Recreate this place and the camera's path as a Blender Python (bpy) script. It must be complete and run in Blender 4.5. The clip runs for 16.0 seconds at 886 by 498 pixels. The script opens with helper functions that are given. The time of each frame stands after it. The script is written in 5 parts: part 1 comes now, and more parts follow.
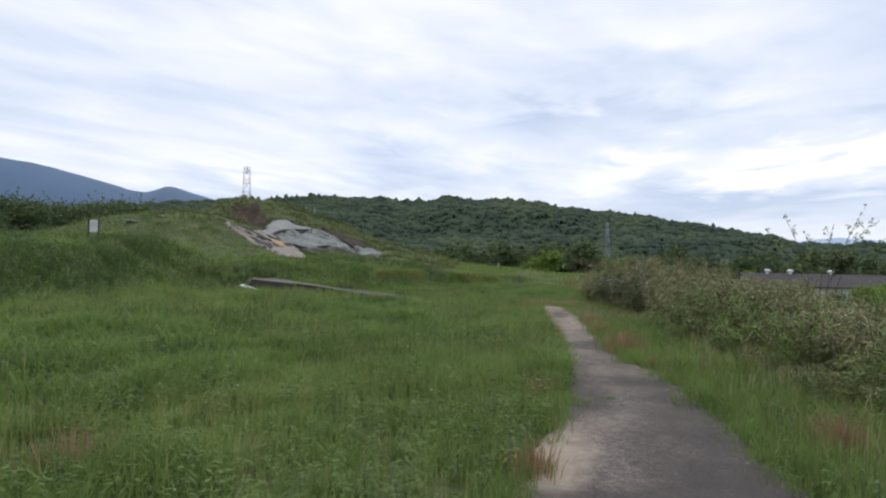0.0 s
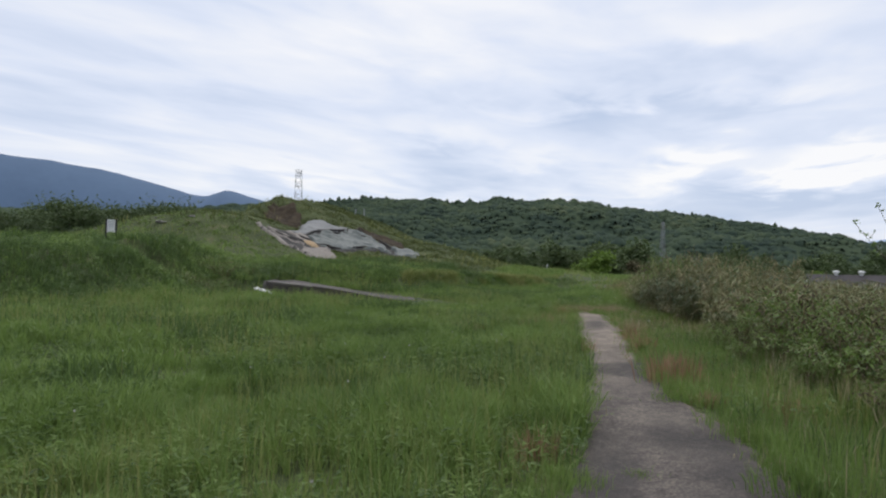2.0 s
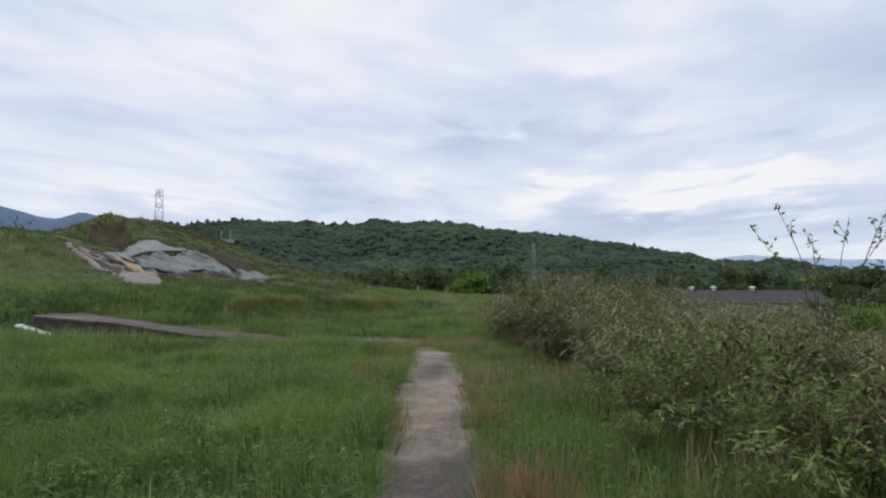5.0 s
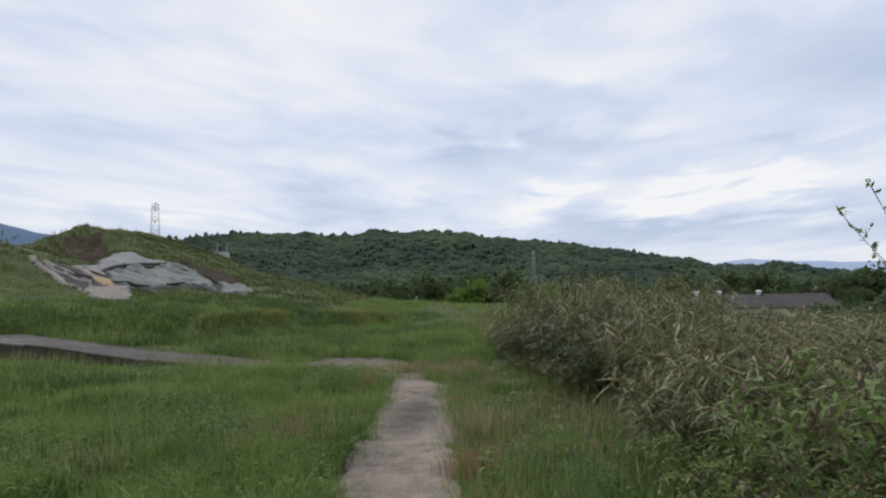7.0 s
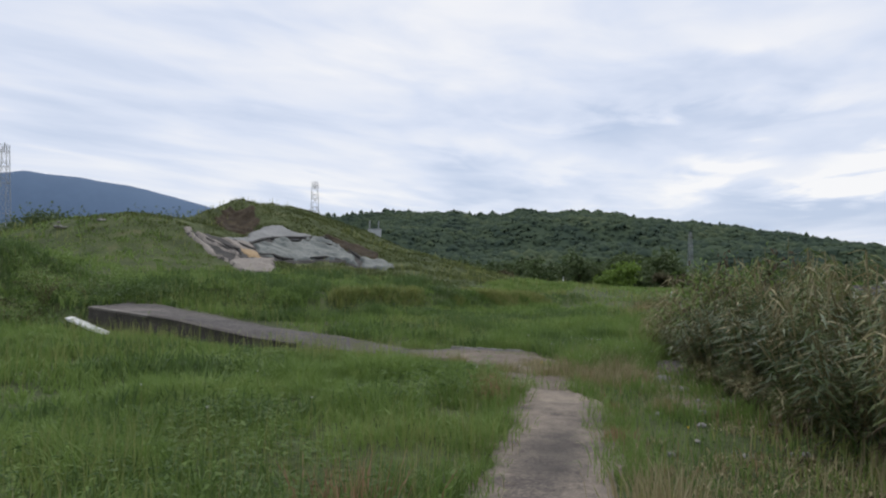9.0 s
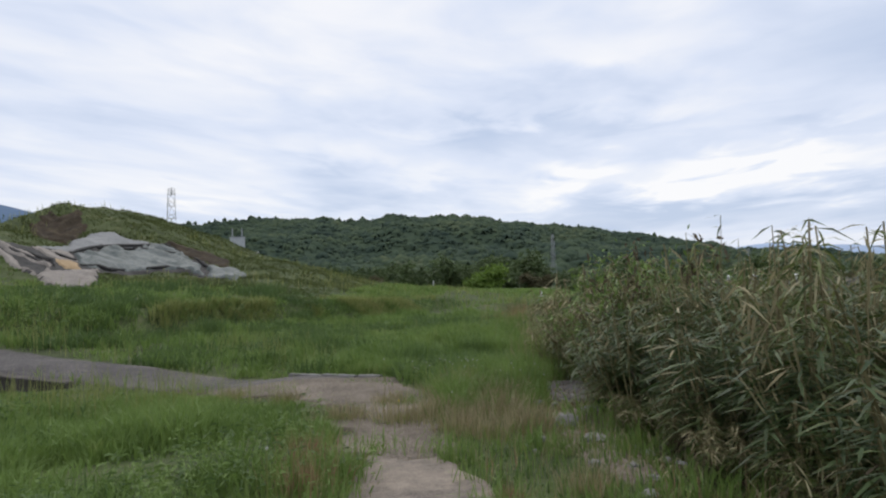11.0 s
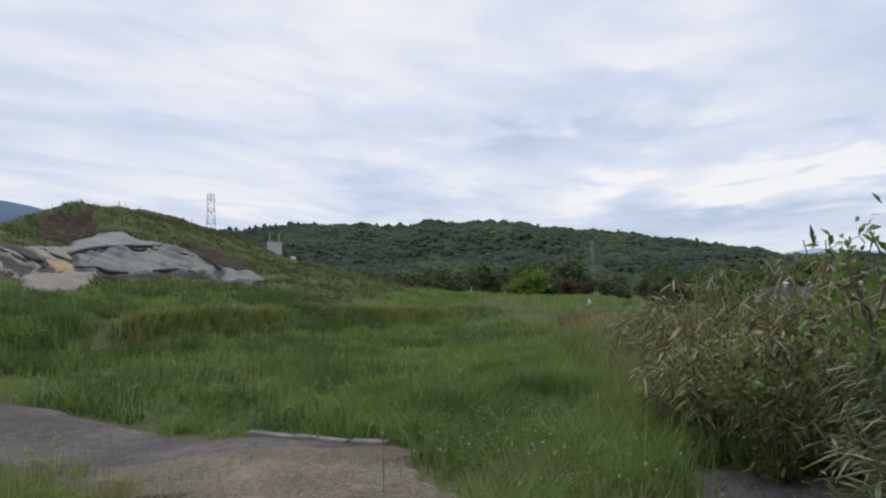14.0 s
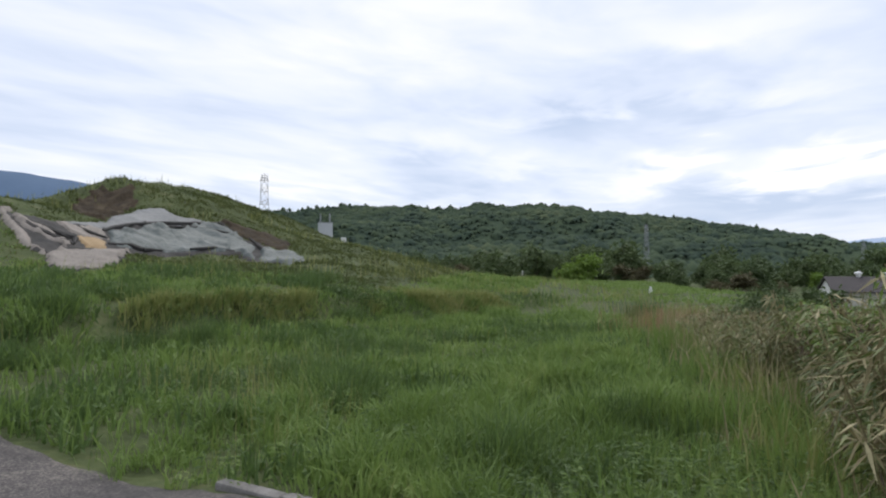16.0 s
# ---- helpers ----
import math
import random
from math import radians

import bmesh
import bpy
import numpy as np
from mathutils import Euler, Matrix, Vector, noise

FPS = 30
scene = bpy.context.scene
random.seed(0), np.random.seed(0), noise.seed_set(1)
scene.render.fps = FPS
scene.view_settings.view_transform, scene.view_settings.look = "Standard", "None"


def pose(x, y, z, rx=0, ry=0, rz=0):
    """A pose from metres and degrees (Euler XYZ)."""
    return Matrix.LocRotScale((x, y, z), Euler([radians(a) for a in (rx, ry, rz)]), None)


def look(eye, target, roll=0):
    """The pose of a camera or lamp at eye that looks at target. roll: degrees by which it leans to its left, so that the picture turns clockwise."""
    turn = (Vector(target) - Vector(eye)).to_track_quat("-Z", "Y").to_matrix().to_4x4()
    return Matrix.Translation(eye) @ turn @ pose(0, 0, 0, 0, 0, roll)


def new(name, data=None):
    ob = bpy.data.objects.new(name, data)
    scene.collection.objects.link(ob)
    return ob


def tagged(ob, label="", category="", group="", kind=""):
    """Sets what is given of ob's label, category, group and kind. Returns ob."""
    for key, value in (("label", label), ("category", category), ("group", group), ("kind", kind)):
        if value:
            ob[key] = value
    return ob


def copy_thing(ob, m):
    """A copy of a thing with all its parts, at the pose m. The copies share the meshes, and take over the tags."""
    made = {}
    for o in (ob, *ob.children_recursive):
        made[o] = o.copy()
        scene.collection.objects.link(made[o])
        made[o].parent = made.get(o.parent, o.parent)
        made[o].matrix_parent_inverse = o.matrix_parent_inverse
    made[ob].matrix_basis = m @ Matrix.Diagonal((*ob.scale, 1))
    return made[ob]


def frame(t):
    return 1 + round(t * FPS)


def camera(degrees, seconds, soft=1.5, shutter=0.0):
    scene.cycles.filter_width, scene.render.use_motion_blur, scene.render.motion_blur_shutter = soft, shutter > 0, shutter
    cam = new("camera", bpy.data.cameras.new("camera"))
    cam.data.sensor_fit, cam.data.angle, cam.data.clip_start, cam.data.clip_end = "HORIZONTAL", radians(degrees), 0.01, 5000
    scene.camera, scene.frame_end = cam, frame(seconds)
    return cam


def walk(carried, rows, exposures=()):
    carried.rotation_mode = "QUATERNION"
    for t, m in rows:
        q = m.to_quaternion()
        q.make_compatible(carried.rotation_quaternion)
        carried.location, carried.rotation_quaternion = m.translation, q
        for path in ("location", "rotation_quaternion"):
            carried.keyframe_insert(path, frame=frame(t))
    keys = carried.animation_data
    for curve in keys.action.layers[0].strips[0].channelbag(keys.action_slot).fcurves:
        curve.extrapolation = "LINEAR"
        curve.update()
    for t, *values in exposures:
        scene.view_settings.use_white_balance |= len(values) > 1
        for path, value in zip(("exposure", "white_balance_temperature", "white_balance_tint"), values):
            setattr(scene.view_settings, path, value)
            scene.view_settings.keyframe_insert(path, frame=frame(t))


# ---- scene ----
cam = camera(66.7, 16.0, soft=2.2)
PATH = [
    (0, (-0.225, 0.0, 1.238), (-0.504, 1.98, 1.274), 1.1),
    (0.5, (-0.07, 0.548, 1.239), (-0.169, 2.545, 1.29), 1.2),
    (1, (0.009, 1.206, 1.235), (-0.038, 3.205, 1.288), 1.5),
    (1.5, (0.119, 1.904, 1.221), (-0.147, 3.885, 1.281), 1.1),
    (2, (0.196, 2.586, 1.213), (-0.234, 4.539, 1.251), 1.0),
    (2.5, (0.381, 3.191, 1.245), (0.201, 5.181, 1.316), 0.7),
    (3, (0.472, 3.841, 1.244), (0.356, 5.836, 1.328), 0.6),
    (3.5, (0.624, 4.457, 1.258), (0.561, 6.454, 1.348), 0.2),
    (4, (0.678, 5.132, 1.253), (0.617, 7.129, 1.352), 0.4),
    (6.5, (0.944, 8.901, 1.248), (0.863, 10.896, 1.367), -1.2),
    (7, (0.898, 9.471, 1.25), (0.829, 11.466, 1.384), -1.1),
    (7.5, (0.882, 10.028, 1.249), (0.824, 12.022, 1.397), -0.8),
    (8, (0.825, 10.636, 1.249), (0.723, 12.627, 1.4), -0.8),
    (8.5, (0.774, 11.32, 1.245), (0.505, 13.296, 1.399), -0.5),
    (9, (0.747, 11.882, 1.257), (0.247, 13.817, 1.332), 0.6),
    (9.5, (0.828, 12.5, 1.262), (0.653, 14.491, 1.32), -0.0),
    (12, (0.412, 16.068, 1.218), (0.3, 18.062, 1.323), -1.3),
    (12.5, (0.35, 16.742, 1.217), (0.253, 18.737, 1.329), -1.1),
    (13, (0.327, 17.36, 1.232), (0.151, 19.347, 1.367), -1.4),
    (13.5, (0.303, 17.955, 1.225), (0.118, 19.943, 1.343), -1.2),
    (14, (0.282, 18.546, 1.225), (0.049, 20.529, 1.334), -1.0),
    (14.5, (0.217, 19.121, 1.225), (-0.032, 21.105, 1.29), -1.0),
    (15, (0.176, 19.703, 1.251), (-0.105, 21.682, 1.308), -1.1),
    (15.5, (0.027, 20.255, 1.255), (-0.295, 22.229, 1.306), -0.1),
    (16, (-0.089, 20.797, 1.255), (-0.469, 22.76, 1.315), -0.0),
]
walk(cam, [(t, look(eye, target, roll)) for t, eye, target, roll in PATH],
     [(0, 0.14), (0.5, 0.08), (1.5, -0.02), (2.5, 0.04), (3.5, -0.07), (4, -0.07), (6.5, -0.06), (8, -0.1), (9, -0.03), (9.5, 0.1), (12, -0.06), (13.5, -0.1), (14, -0.08), (14.5, 0.0), (15.5, 0.12), (16, 0.16)])

# ---- sky and light ----
world = bpy.data.worlds.new("overcast_sky")
scene.world = world
world.use_nodes = True
wn, wl = world.node_tree.nodes, world.node_tree.links
wn.clear()


def wnode(kind, **values):
    n = wn.new(kind)
    for key, value in values.items():
        n.inputs[key].default_value = value
    return n


SUN_AZ, SUN_EL = radians(-8), radians(58)
sky = wn.new("ShaderNodeTexSky")
sky.sky_type, sky.sun_disc, sky.sun_elevation, sky.sun_rotation = "NISHITA", False, SUN_EL, SUN_AZ
sky_dim = wn.new("ShaderNodeVectorMath")
sky_dim.operation = "SCALE"
sky_dim.inputs["Scale"].default_value = 0.12
wl.new(sky.outputs[0], sky_dim.inputs[0])
coords = wn.new("ShaderNodeTexCoord")
split = wn.new("ShaderNodeSeparateXYZ")
wl.new(coords.outputs["Generated"], split.inputs[0])


def wmath(op, a, b=0.0, clamp=False):
    n = wn.new("ShaderNodeMath")
    n.operation, n.use_clamp = op, clamp
    for k, v in enumerate((a, b)):
        if isinstance(v, (int, float)):
            n.inputs[k].default_value = v
        else:
            wl.new(v, n.inputs[k])
    return n.outputs[0]


# the cloud deck: directions projected on a level sheet
lift = wmath("ADD", wmath("MAXIMUM", split.outputs[2], 0.0), 0.22)
# the streaks bow downwards in the middle of the view
bow = wmath("SUBTRACT", wmath("DIVIDE", split.outputs[0], lift), 0.23)
bowed = wmath("ADD", wmath("DIVIDE", split.outputs[1], lift), wmath("MULTIPLY", wmath("MULTIPLY", bow, bow), 0.28))
streaks = wn.new("ShaderNodeCombineXYZ")
wl.new(wmath("DIVIDE", split.outputs[0], lift), streaks.inputs[0])
wl.new(bowed, streaks.inputs[1])
turned = wn.new("ShaderNodeMapping")
turned.inputs["Scale"].default_value = (0.8, 1.0, 1.0)
turned.inputs["Location"].default_value = (0.35, 0.2, 0)
wl.new(streaks.outputs[0], turned.inputs[0])
broad = wnode("ShaderNodeTexNoise", Scale=1.75, Detail=4.0, Roughness=0.5, Distortion=0.35)
fine = wnode("ShaderNodeTexNoise", Scale=4.6, Detail=5.0, Roughness=0.52, Distortion=0.4)
wl.new(turned.outputs[0], broad.inputs["Vector"])
wl.new(turned.outputs[0], fine.inputs["Vector"])
thick = wmath("ADD", wmath("MULTIPLY", broad.outputs[0], 0.68), wmath("MULTIPLY", fine.outputs[0], 0.32))


def cloud_body(ax, el, wide, tall, weight):
    """A soft body of cloud (or a gap) about a bearing and a height in the sky, its rim torn by the deck's noise."""
    u = wmath("DIVIDE", wmath("SUBTRACT", wmath("DIVIDE", split.outputs[0], wmath("MAXIMUM", split.outputs[1], 0.05)), ax), wide)
    v = wmath("DIVIDE", wmath("SUBTRACT", wmath("ADD", split.outputs[2], wmath("MULTIPLY", wmath("SUBTRACT", fine.outputs[0], 0.5), 0.11)), el), tall)
    return wmath("MULTIPLY", wmath("EXPONENT", wmath("MULTIPLY", wmath("ADD", wmath("MULTIPLY", u, u), wmath("MULTIPLY", v, v)), -1.0)), weight)


for body in ((0.40, 0.145, 0.13, 0.017, 0.38), (0.27, 0.125, 0.07, 0.012, 0.26), (0.12, 0.145, 0.05, 0.020, 0.26), (0.17, 0.160, 0.04, 0.014, 0.20),
             (-0.10, 0.155, 0.12, 0.014, 0.10), (-0.45, 0.130, 0.16, 0.014, 0.10), (0.46, 0.085, 0.34, 0.026, -0.16), (0.02, 0.205, 0.14, 0.022, -0.16), (0.20, 0.215, 0.16, 0.016, -0.12),
             (-0.20, 0.165, 0.10, 0.014, -0.10), (0.50, 0.180, 0.16, 0.014, -0.10), (-0.20, 0.36, 0.34, 0.07, 0.10), (0.18, 0.31, 0.14, 0.018, 0.10), (0.50, 0.32, 0.30, 0.07, -0.14), (0.10, 0.085, 0.5, 0.018, -0.05)):
    thick = wmath("ADD", thick, cloud_body(*body))
cloud_ramp = wn.new("ShaderNodeValToRGB")
els = cloud_ramp.color_ramp.elements
els[0].position, els[0].color = 0.28, (0.53, 0.62, 0.80, 1)
els[1].position, els[1].color = 0.68, (0.97, 0.965, 0.98, 1)
mid = els.new(0.47)
mid.color = (0.73, 0.79, 0.93, 1)
wl.new(thick, cloud_ramp.inputs[0])
cover = wn.new("ShaderNodeMix")
cover.data_type = "RGBA"
cover.inputs["Factor"].default_value = 0.93
wl.new(sky_dim.outputs[0], cover.inputs[6])
wl.new(cloud_ramp.outputs[0], cover.inputs[7])
background = wnode("ShaderNodeBackground", Strength=1.0)
wl.new(cover.outputs[2], background.inputs["Color"])
wout = wn.new("ShaderNodeOutputWorld")
wl.new(background.outputs[0], wout.inputs["Surface"])

sun_data = bpy.data.lights.new("sun", "SUN")
sun_data.energy, sun_data.angle, sun_data.color = 1.5, radians(40), (1.0, 0.95, 0.86)
sun = new("sun", sun_data)
sun.matrix_world = look((0, 0, 60), (-math.sin(SUN_AZ) * 10, -math.cos(SUN_AZ) * 10, 60 - 10 * math.tan(SUN_EL)))

# ---- helpers for building ----


def material(name, colors, scale=3.0, rough=0.9, bump=0.0, bump_scale=30.0, island=0.0, leaf=0.0, metal=0.0, detail=5.0, spec=0.3):
    """A procedural surface: a ramp of colours over noise at two sizes in metres, some of it by island, with relief."""
    m = bpy.data.materials.new(name)
    m.use_nodes = True
    nt, ln = m.node_tree.nodes, m.node_tree.links
    bsdf = nt["Principled BSDF"]
    geo = nt.new("ShaderNodeNewGeometry")
    big = nt.new("ShaderNodeTexNoise")
    big.inputs["Scale"].default_value, big.inputs["Detail"].default_value = scale, detail
    ln.new(geo.outputs["Position"], big.inputs["Vector"])
    small = nt.new("ShaderNodeTexNoise")
    small.inputs["Scale"].default_value, small.inputs["Detail"].default_value = scale * 9, 3.0
    ln.new(geo.outputs["Position"], small.inputs["Vector"])
    blend = nt.new("ShaderNodeMix")
    blend.inputs[0].default_value = 0.35
    ln.new(big.outputs[0], blend.inputs[2])
    ln.new(small.outputs[0], blend.inputs[3])
    value = blend.outputs[0]
    stretch = nt.new("ShaderNodeMapRange")
    stretch.inputs[1].default_value, stretch.inputs[2].default_value = 0.30, 0.70
    ln.new(value, stretch.inputs[0])
    value = stretch.outputs[0]
    if island:
        mixed = nt.new("ShaderNodeMix")
        mixed.inputs[0].default_value = island
        ln.new(value, mixed.inputs[2])
        ln.new(geo.outputs["Random Per Island"], mixed.inputs[3])
        value = mixed.outputs[0]
    if "asphalt" in name or "dust" in name or "dirt" in name:
        grit = nt.new("ShaderNodeTexNoise")
        grit.inputs["Scale"].default_value, grit.inputs["Detail"].default_value = 48.0, 5.0
        ln.new(geo.outputs["Position"], grit.inputs["Vector"])
        speck = nt.new("ShaderNodeMapRange")
        speck.inputs[1].default_value, speck.inputs[2].default_value, speck.inputs[3].default_value, speck.inputs[4].default_value = 0.35, 0.68, -0.30, 0.46
        ln.new(grit.outputs[0], speck.inputs[0])
        added = nt.new("ShaderNodeMath")
        ln.new(value, added.inputs[0])
        ln.new(speck.outputs[0], added.inputs[1])
        value = added.outputs[0]
    ramp = nt.new("ShaderNodeValToRGB")
    e = ramp.color_ramp.elements
    while len(e) < len(colors):
        e.new(0.5)
    for k, c in enumerate(colors):
        e[k].position, e[k].color = k / (len(colors) - 1), (*c, 1)
    ln.new(value, ramp.inputs[0])
    ln.new(ramp.outputs[0], bsdf.inputs["Base Color"])
    bsdf.inputs["Roughness"].default_value = rough
    bsdf.inputs["Metallic"].default_value = metal
    bsdf.inputs["Specular IOR Level"].default_value = spec
    if bump:
        relief = nt.new("ShaderNodeTexNoise")
        relief.inputs["Scale"].default_value, relief.inputs["Detail"].default_value = bump_scale, 6.0
        ln.new(geo.outputs["Position"], relief.inputs["Vector"])
        b = nt.new("ShaderNodeBump")
        b.inputs["Strength"].default_value, b.inputs["Distance"].default_value = 0.8, bump
        ln.new(relief.outputs[0], b.inputs["Height"])
        ln.new(b.outputs[0], bsdf.inputs["Normal"])
    if leaf:
        out = nt["Material Output"]
        through_leaf = nt.new("ShaderNodeBsdfTranslucent")
        ln.new(ramp.outputs[0], through_leaf.inputs["Color"])
        mixer = nt.new("ShaderNodeMixShader")
        mixer.inputs[0].default_value = leaf
        ln.new(bsdf.outputs[0], mixer.inputs[1])
        ln.new(through_leaf.outputs[0], mixer.inputs[2])
        ln.new(mixer.outputs[0], out.inputs["Surface"])
    return m


def net(name, verts, faces, mat, parent=None, label="", smooth=False):
    """One mesh object from arrays: verts (n, 3) and faces (m, 3) or (m, 4)."""
    verts, faces = np.asarray(verts, np.float32), np.asarray(faces, np.int32)
    me = bpy.data.meshes.new(name)
    me.vertices.add(len(verts))
    me.vertices.foreach_set("co", verts.ravel())
    k = faces.shape[1]
    me.loops.add(faces.size)
    me.loops.foreach_set("vertex_index", faces.ravel())
    me.polygons.add(len(faces))
    me.polygons.foreach_set("loop_start", np.arange(0, faces.size, k, dtype=np.int32))
    me.polygons.foreach_set("use_smooth", np.full(len(faces), smooth))
    me.update(calc_edges=True)
    me.validate()
    me.materials.append(mat)
    ob = new(name, me)
    if parent:
        ob.parent = parent
    if label:
        tagged(ob, label)
    return ob


def part(name, bm, mat, parent=None, label="", smooth=False):
    me = bpy.data.meshes.new(name)
    for f in bm.faces:
        f.smooth = smooth
    bm.to_mesh(me)
    bm.free()
    me.materials.append(mat)
    ob = new(name, me)
    if parent:
        ob.parent = parent
    if label:
        tagged(ob, label)
    return ob


def thing(name, m, label, category, group="", kind=""):
    ob = new(name)
    ob.empty_display_size = 0.2
    ob.matrix_world = m
    return tagged(ob, label, category, group, kind)


def box(bm, lo, hi, m=None):
    lo, hi = Vector(lo), Vector(hi)
    c = bmesh.ops.create_cube(bm, size=1.0)["verts"]
    bmesh.ops.scale(bm, vec=hi - lo, verts=c)
    bmesh.ops.translate(bm, vec=(lo + hi) / 2, verts=c)
    if m is not None:
        bmesh.ops.transform(bm, matrix=m, verts=c)
    return c


def bevelled(bm, width, segments=1):
    bmesh.ops.bevel(bm, geom=bm.edges[:], offset=width, segments=segments, affect="EDGES", profile=0.6)
    return bm


def beam(bm, a, b, r, sides=4, r2=None):
    a, b = Vector(a), Vector(b)
    length = (b - a).length
    made = bmesh.ops.create_cone(bm, cap_ends=True, segments=sides, radius1=r, radius2=r if r2 is None else r2, depth=length)["verts"]
    m = Matrix.Translation((a + b) / 2) @ (b - a).to_track_quat("Z", "Y").to_matrix().to_4x4()
    bmesh.ops.transform(bm, matrix=m, verts=made)


def smoothstep(v, a, b):
    s = np.clip((np.asarray(v, float) - a) / (b - a), 0, 1)
    return s * s * (3 - 2 * s)


rng = np.random.default_rng(7)
LATTICE = rng.random((64, 64))


def value_noise(x, y, size):
    """Smooth noise from 0 to 1 over the plan, with features of the given size in metres."""
    u, v = np.asarray(x, float) / size, np.asarray(y, float) / size
    i, j = np.floor(u).astype(int), np.floor(v).astype(int)
    fu, fv = u - i, v - j
    fu, fv = fu * fu * (3 - 2 * fu), fv * fv * (3 - 2 * fv)
    q = lambda a, b: LATTICE[a % 64, b % 64]
    return (q(i, j) * (1 - fu) + q(i + 1, j) * fu) * (1 - fv) + (q(i, j + 1) * (1 - fu) + q(i + 1, j + 1) * fu) * fv


# ---- the lie of the land ----
CREST_X = [-60, -45, -36, -31, -29.0, -27.6, -26.4, -25.4, -24.4, -23.2, -21.4, -19.1, -16.9, -14.7, -10.5, -6.5, -2, 3]
CREST_Z = [1.5, 1.5, 1.8, 2.4, 3.0, 4.4, 6.0, 6.5, 5.75, 6.15, 5.6, 4.85, 3.8, 3.0, 1.95, 0.9, 0.0, -0.3]
CREST_Y = 57.0


def terrace_y(x):
    """The foot of the grassy terrace beyond the road."""
    return np.interp(x, [-40, -12, -8.2, -7.2, -6.1, -4, -1, 3], [28.8, 28.9, 29.6, 34.8, 38.2, 42, 49, 60])


def land(x, y):
    """The ground's height."""
    x, y = np.asarray(x, float), np.asarray(y, float)
    z = np.interp(y, [0, 5, 8.4, 12, 15, 19, 22, 26, 31, 40, 130], [-0.25, -0.22, -0.17, -0.14, -0.05, 0, -0.12, -0.22, -0.28, -0.33, -0.62])
    # rough field
    off_path = smoothstep(np.abs(x - 0.5), 1.5, 4)
    z = z - 0.05 * off_path + 0.10 * off_path * (value_noise(x, y, 2.6) - 0.5) + 0.10 * off_path * (value_noise(x + 9, y, 7) - 0.5) + 0.13 * off_path * (value_noise(x + 3, y + 17, 1.15) - 0.5)
    # the ramp's ground rises to the left, behind its concrete edge
    edge = y - (22.62 - 0.2545 * (x + 0.5))
    z = z + 0.66 * smoothstep(-x, 3.0, 12.0) * smoothstep(edge, 0.0, 0.35)
    # the low bank at the left
    near = 12.2 + 0.22 * np.clip(24 - y, 0, 12) + 2.5 * smoothstep(y, 23, 26)
    bank = smoothstep(-x, near, near + 4.5) * smoothstep(y, 8, 15) * (1 - 0.75 * smoothstep(y, 28, 35))
    z = z + 1.6 * bank * (0.85 + 0.3 * value_noise(x, y, 5))
    # ground behind the ramp, up to the mound's foot
    back = smoothstep(-x + 0.35 * (y - 30), 6.0, 13.0) * smoothstep(y, 30, 44) * (1 - smoothstep(y, 62, 88))
    z = z + 0.5 * back * (1 - 0.6 * bank)
    # grassy terrace beyond the road
    line = y - terrace_y(x) - 0.9 * (value_noise(x, y, 1.6) - 0.5)
    z = z + 0.5 * smoothstep(line, -0.6, 1.5) * (1 - smoothstep(x, -4, 6)) * (1 - smoothstep(y, 60, 80))
    # left hump
    d2 = ((x + 24.5) / np.where(x > -24.5, 6.6, 10.5)) ** 2 + ((y - 42.5) / np.where(y < 42.5, 6.2, 9.0)) ** 2
    z = z + 2.75 * np.exp(-d2 * 1.1)
    # the main mound
    rise = smoothstep(y, 43.0, 55.5) * (1 - smoothstep(y, 60, 80))
    crest = np.interp(x + 0.0 * y, CREST_X, CREST_Z)
    now = z.copy()
    want = crest + 0.35 * (value_noise(x, y, 3.0) - 0.5) + 0.2 * (value_noise(x, y, 1.4) - 0.5)
    z = now + np.maximum(want - now, 0) * rise
    # a scooped-out earth cut under the mound's left top
    z = z - 0.9 * np.exp(-((x + 22.9) / 1.25) ** 2 - ((y - 50.2) / 1.9) ** 2) * (0.7 + 0.6 * value_noise(x, y, 0.8))
    # the land falls away to the valley
    fall = np.maximum(smoothstep(x, 9, 30), smoothstep(-x, 90, 200))
    z = z * (1 - fall) - 5.6 * fall
    north = smoothstep(y, 125, 180)
    z = z * (1 - north) + (-2.2 - 3.4 * smoothstep(x, 20, 60)) * north
    return z


def drop(x, y):
    return float(land(x, y))


# ---- materials ----
MAT_SOIL = material("field_soil", [(0.030, 0.036, 0.015), (0.05, 0.066, 0.023), (0.075, 0.095, 0.034), (0.12, 0.115, 0.055)], 0.9, 1.0, 0.06, 10)
MAT_EARTH = material("bare_earth", [(0.022, 0.016, 0.011), (0.046, 0.034, 0.021), (0.085, 0.064, 0.04)], 1.6, 1.0, 0.08, 9)
MAT_SAND = material("sandy_dirt", [(0.075, 0.062, 0.047), (0.135, 0.112, 0.088), (0.24, 0.20, 0.16)], 1.6, 1.0, 0.025, 40)
MAT_TAN = material("tan_soil", [(0.26, 0.18, 0.10), (0.36, 0.26, 0.15), (0.44, 0.33, 0.21)], 2.2, 1.0, 0.03, 20)
MAT_ASPHALT = material("worn_asphalt", [(0.052, 0.044, 0.041), (0.090, 0.076, 0.069), (0.138, 0.117, 0.102), (0.21, 0.178, 0.146)], 1.3, 0.95, 0.016, 55)
MAT_ROAD = material("road_asphalt", [(0.045, 0.041, 0.041), (0.068, 0.062, 0.061), (0.098, 0.089, 0.085), (0.18, 0.16, 0.145)], 0.8, 0.95, 0.016, 55)
